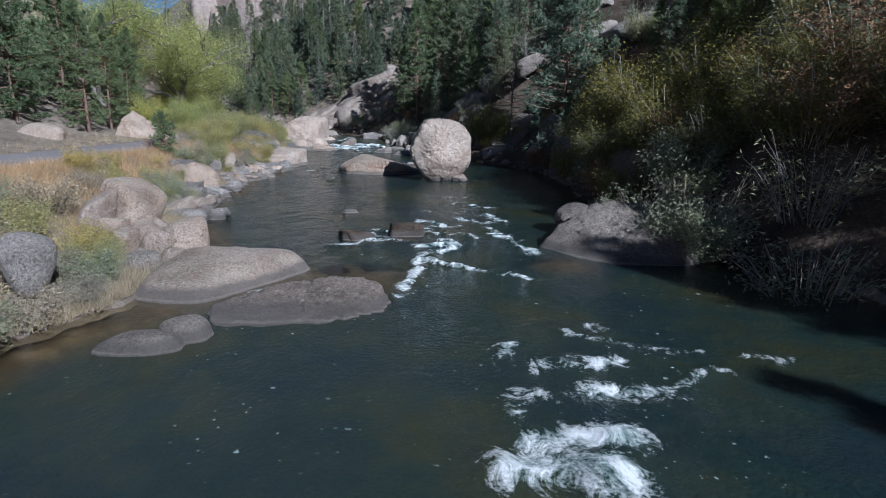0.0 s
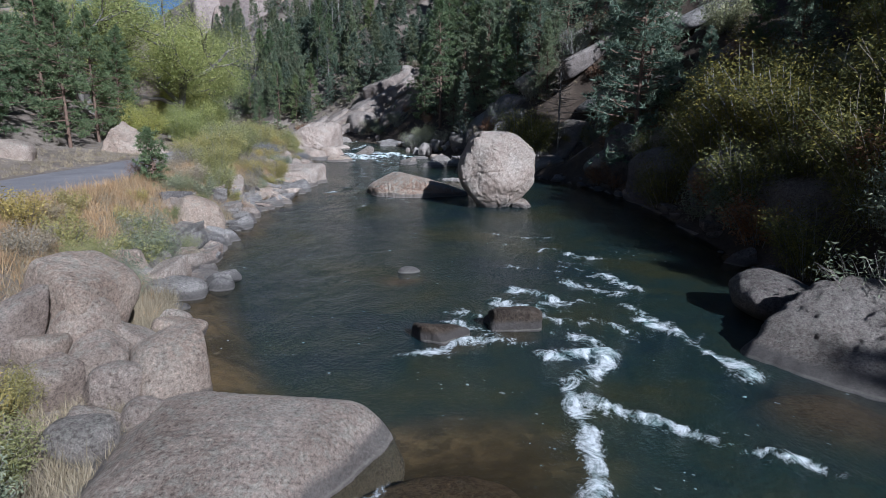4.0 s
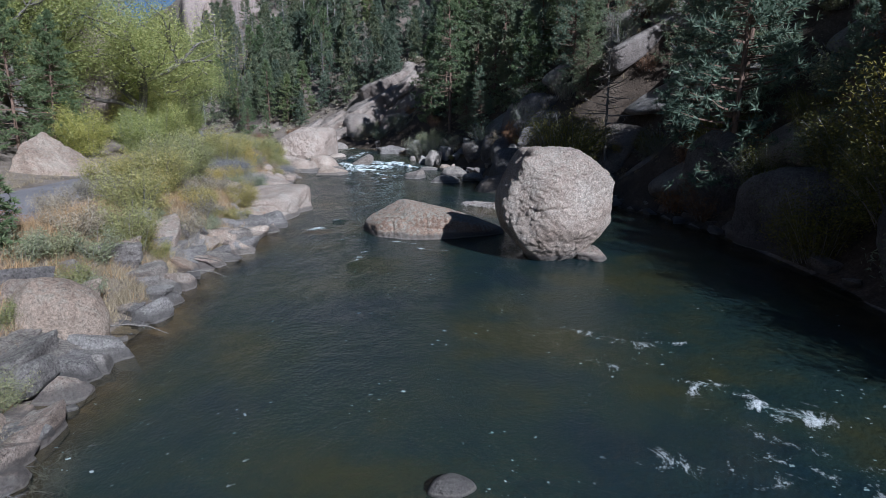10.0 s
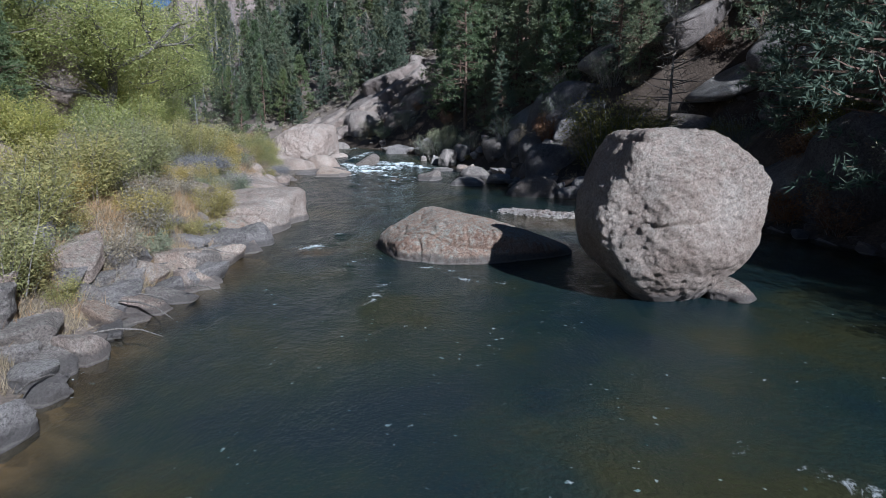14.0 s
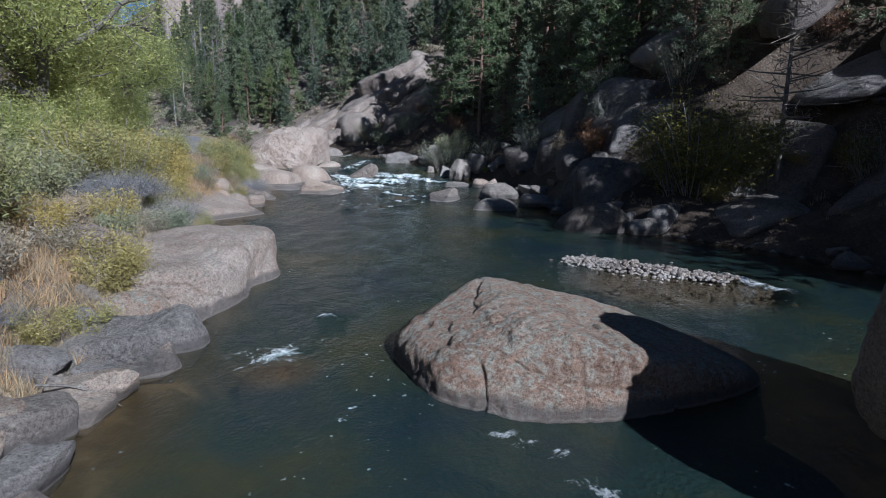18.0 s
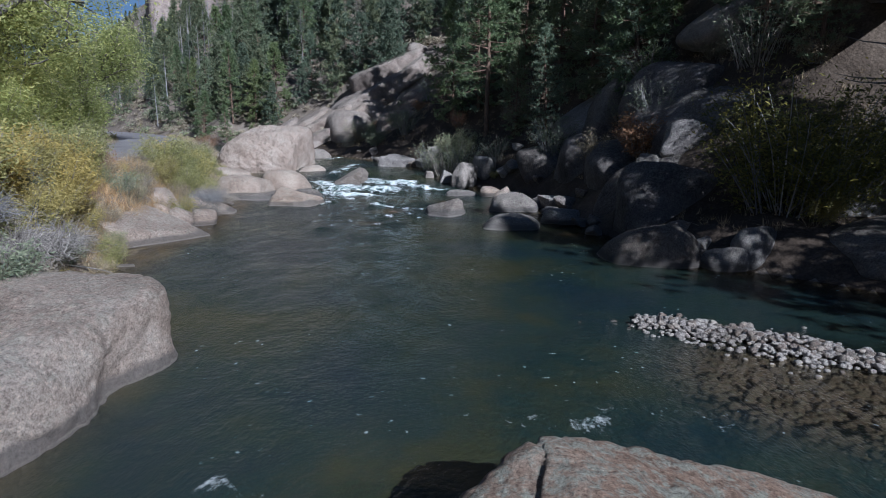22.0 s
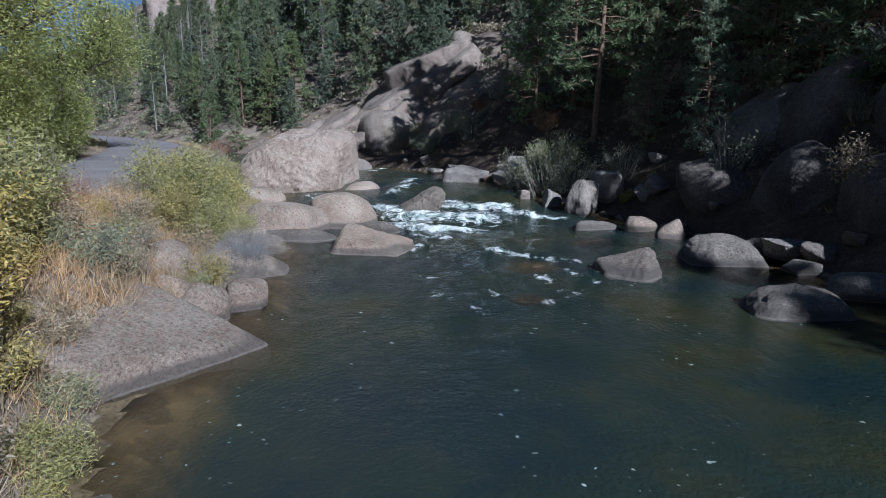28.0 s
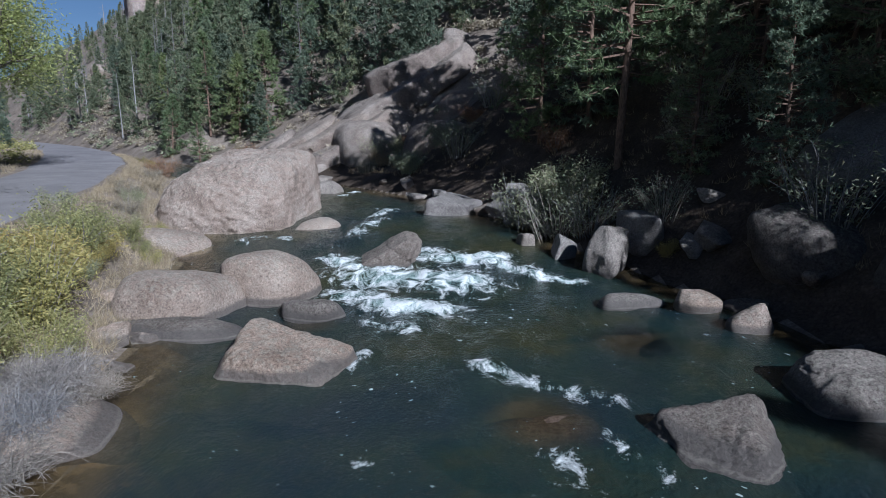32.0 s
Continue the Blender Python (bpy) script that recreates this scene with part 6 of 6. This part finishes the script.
woods("bend_pines", 641, 80, False, bend_side, "green conifers on the slope beyond the road's bend")


woods("bend_snags", 681, 60, True, bend_side, "bare grey dead trunks beyond the river's bend")


def scrub(name, seed, count, place, size, mat, label):
    """Low scattered bushes, joined."""
    r = np.random.default_rng(seed)
    cs = []
    for _ in range(count):
        x, y = place(r)
        s = r.uniform(0.4, 1.5)
        c = r.normal(0, 0.42, (90, 3)) * (s, s, s * 0.8)
        c[:, 2] = np.abs(c[:, 2])
        cs.append(c + (x, y, land_at(x, y)))
    c = np.concatenate(cs)
    tagged(new(name, mesh_np(name, *leaves(c, size, r), mat)), label, "brush", kind="stuff")


def bend_foot(r):
    y = r.uniform(100, 200)
    return float(right_shore(y)) + r.uniform(0.5, 40), y


def road_side(r):
    y = r.uniform(95, 190)
    return float(road_mid(min(y, 150))) - 0.9 * max(0, y - 150) - r.uniform(3.5, 30), y


scrub("bend_straw_brush", 691, 620, bend_foot, 0.17, M_STRAW, "dry straw brush on the slope at the bend")
scrub("bend_green_brush", 692, 380, bend_foot, 0.17, M_SAGE, "grey-green brush on the slope at the bend")
scrub("road_end_brush", 693, 340, road_side, 0.17, M_WILLOW, "olive brush beside the road's bend")


def left_hill(r):
    y = r.uniform(10, 84)
    return float(road_mid(y)) - r.uniform(16, 60), y


woods("left_hill_pines", 631, 130, False, left_hill, "far green pines on the hill beyond the road")

def road_end(r):
    y = r.uniform(118, 210)
    return float(road_mid(min(y, 150))) - 0.9 * max(0, y - 150) - r.uniform(4.5, 42), y


woods("road_end_pines", 651, 230, False, road_end, "green conifers on the hill past the road's bend", (0.28, 0.72))

# rock outcrops on the hill beyond the road
for row in ((-46, 62, 9, 8, 19, 9, 701), (-52, 72, 12, 9, 24, 12, 702), (-43, 48, 7, 6, 15, 8, 703), (-58, 90, 12, 10, 24, 10, 704), (-48, 36, 9, 8, 17, 9, 705), (-38.5, 73, 10, 8, 13, 3, 706), (-42, 66, 9, 8, 14, 5, 707)):
    boulder(*row[:7], M_CLIFF, "pale rock outcrop on the hill beyond the road", row[6] * 41, (0, 12), 4, name="outcrop", group="hill outcrops", boxy=0.6, facets=10, size=3.0)
for k in range(26):
    y = RNG.uniform(100, 230)
    d = RNG.uniform(8, 70)
    x = float(right_shore(y)) + d
    if -120 < x < 50:
        s = RNG.uniform(2, 6)
        boulder(x, y, s, s * 0.9, land_at(x, y) + s * 0.35, land_at(x, y) - s * 0.2, 720 + k, M_CLIFF, "pale rock on the wooded canyon wall", k * 50, (0, 10), 3, name="rock", group="canyon wall rocks")

# ---- dry grass ----
def grass(name, n, place, tall, label, mat):
    r = np.random.default_rng(len(name) * 7)
    x, y = place(r, n)
    z = ground_height(x, y)
    keep = (np.abs(x - road_mid(y)) > ROAD_HALF + 0.25) & (z > water_z(y) + 0.05)
    x, y, z = x[keep], y[keep], z[keep]
    per = 13
    c = np.repeat(np.c_[x, y, z], per, 0) + r.normal(0, 0.07, (len(x) * per, 3)) * (1, 1, 0)
    w = unit(r.normal(0, 0.5, c.shape) + (0, 0, 1.0))
    s = np.repeat(r.uniform(0.45, 1.25, len(x)), per)[:, None]
    side = unit(np.cross(w, r.normal(size=c.shape))) * 0.007
    ln = tall * s * r.uniform(0.6, 1.2, (len(c), 1))
    v = np.stack([c - side, c + side, c + w * ln], 1).reshape(-1, 3)
    tagged(new(name, mesh_np(name, v, np.arange(len(v)).reshape(-1, 3), mat)), label, "grass", kind="stuff")


def on_bank(r, n):
    y = r.uniform(4, 112, n)
    y = np.where(r.random(n) < 0.55, r.uniform(8, 50, n), y)
    a, b = left_shore(y) - 0.5, road_mid(y) + ROAD_HALF
    u = r.uniform(0, 1, n)
    return b + (a - b) * u, y


def verge(r, n):
    y = r.uniform(15, 115, n)
    return road_mid(y) - ROAD_HALF - np.abs(r.normal(0, 2.2, n)), y


def slope_grass(r, n):
    y = r.uniform(50, 105, n)
    return right_shore(y) + 1.5 + np.abs(r.normal(0, 7, n)), y


def shoreline(r, n):
    y = np.where(r.random(n) < 0.5, r.uniform(5, 24, n), r.uniform(24, 84, n))
    return left_shore(y) + 0.1 - np.abs(r.normal(0, 0.8, n)), y


grass("shoreline_grass", 5200, shoreline, 0.4, "tall dry stalks along the water's edge", M_STRAW)
grass("bank_grass", 13000, on_bank, 0.27, "tall dry straw-coloured grass on the bank", M_STRAW)
grass("road_verge_grass", 2200, verge, 0.3, "short dry grass along the road", M_STRAW)
grass("slope_tufts", 1800, slope_grass, 0.35, "dry grass tufts on the shaded slope", M_STRAW)


def russet(r, n):
    y = np.where(r.random(n) < 0.65, r.uniform(16, 47, n), r.uniform(54, 69, n))
    edge = road_mid(y) + ROAD_HALF
    return edge + 0.3 + np.abs(r.normal(0, 0.33, n)) * (left_shore(y) - edge), y


grass("russet_bank_grass", 5000, russet, 0.5, "tall russet autumn grass beside the road", M_RUSSET)
# driftwood
STICK = mesh_np("stick", *tube([(-0.8, 0, 0), (-0.3, 0.06, 0.08), (0.25, 0.05, 0.1), (0.8, -0.03, 0.02)], [0.022, 0.02, 0.015, 0.006], 5), M_PALEBARK, True)
for x, y, size, turn, tip in ((-11.2, 35.2, 0.7, 40, 18), (-11.6, 36.6, 0.9, -20, 10), (-11.0, 38.0, 0.6, 70, 25), (-12.2, 37.4, 1.0, 15, 12), (-11.9, 39.2, 0.8, -50, 8), (-11.4, 33.2, 0.9, 100, 15), (-10.9, 30.6, 0.8, 10, 12), (-12.0, 41.6, 0.7, 30, 30), (-12.6, 39.8, 1.1, 60, 10), (-15.2, 54.0, 0.9, 35, 22)):
    log = new("stick", STICK)
    log.matrix_basis = pose(x, y, max(land_at(x, y), 0.05) + 0.22, 0, tip, turn)
    log.scale = (size, 1, 1)
    tagged(log, "thin pale driftwood stick among shore stones", "driftwood", "driftwood sticks")
stick = tagged(new("stick", mesh_np("stick", *tube([(0, 0, 0), (0.5, 0.1, 0.16), (1.0, 0.1, 0.2), (1.5, 0.0, 0.16)], [0.03, 0.025, 0.02, 0.01], 6), M_PALEBARK, True)), "pale bare branch lying at the shaded shore", "driftwood")
stick.location = (3.2, 53.0, 0.0)
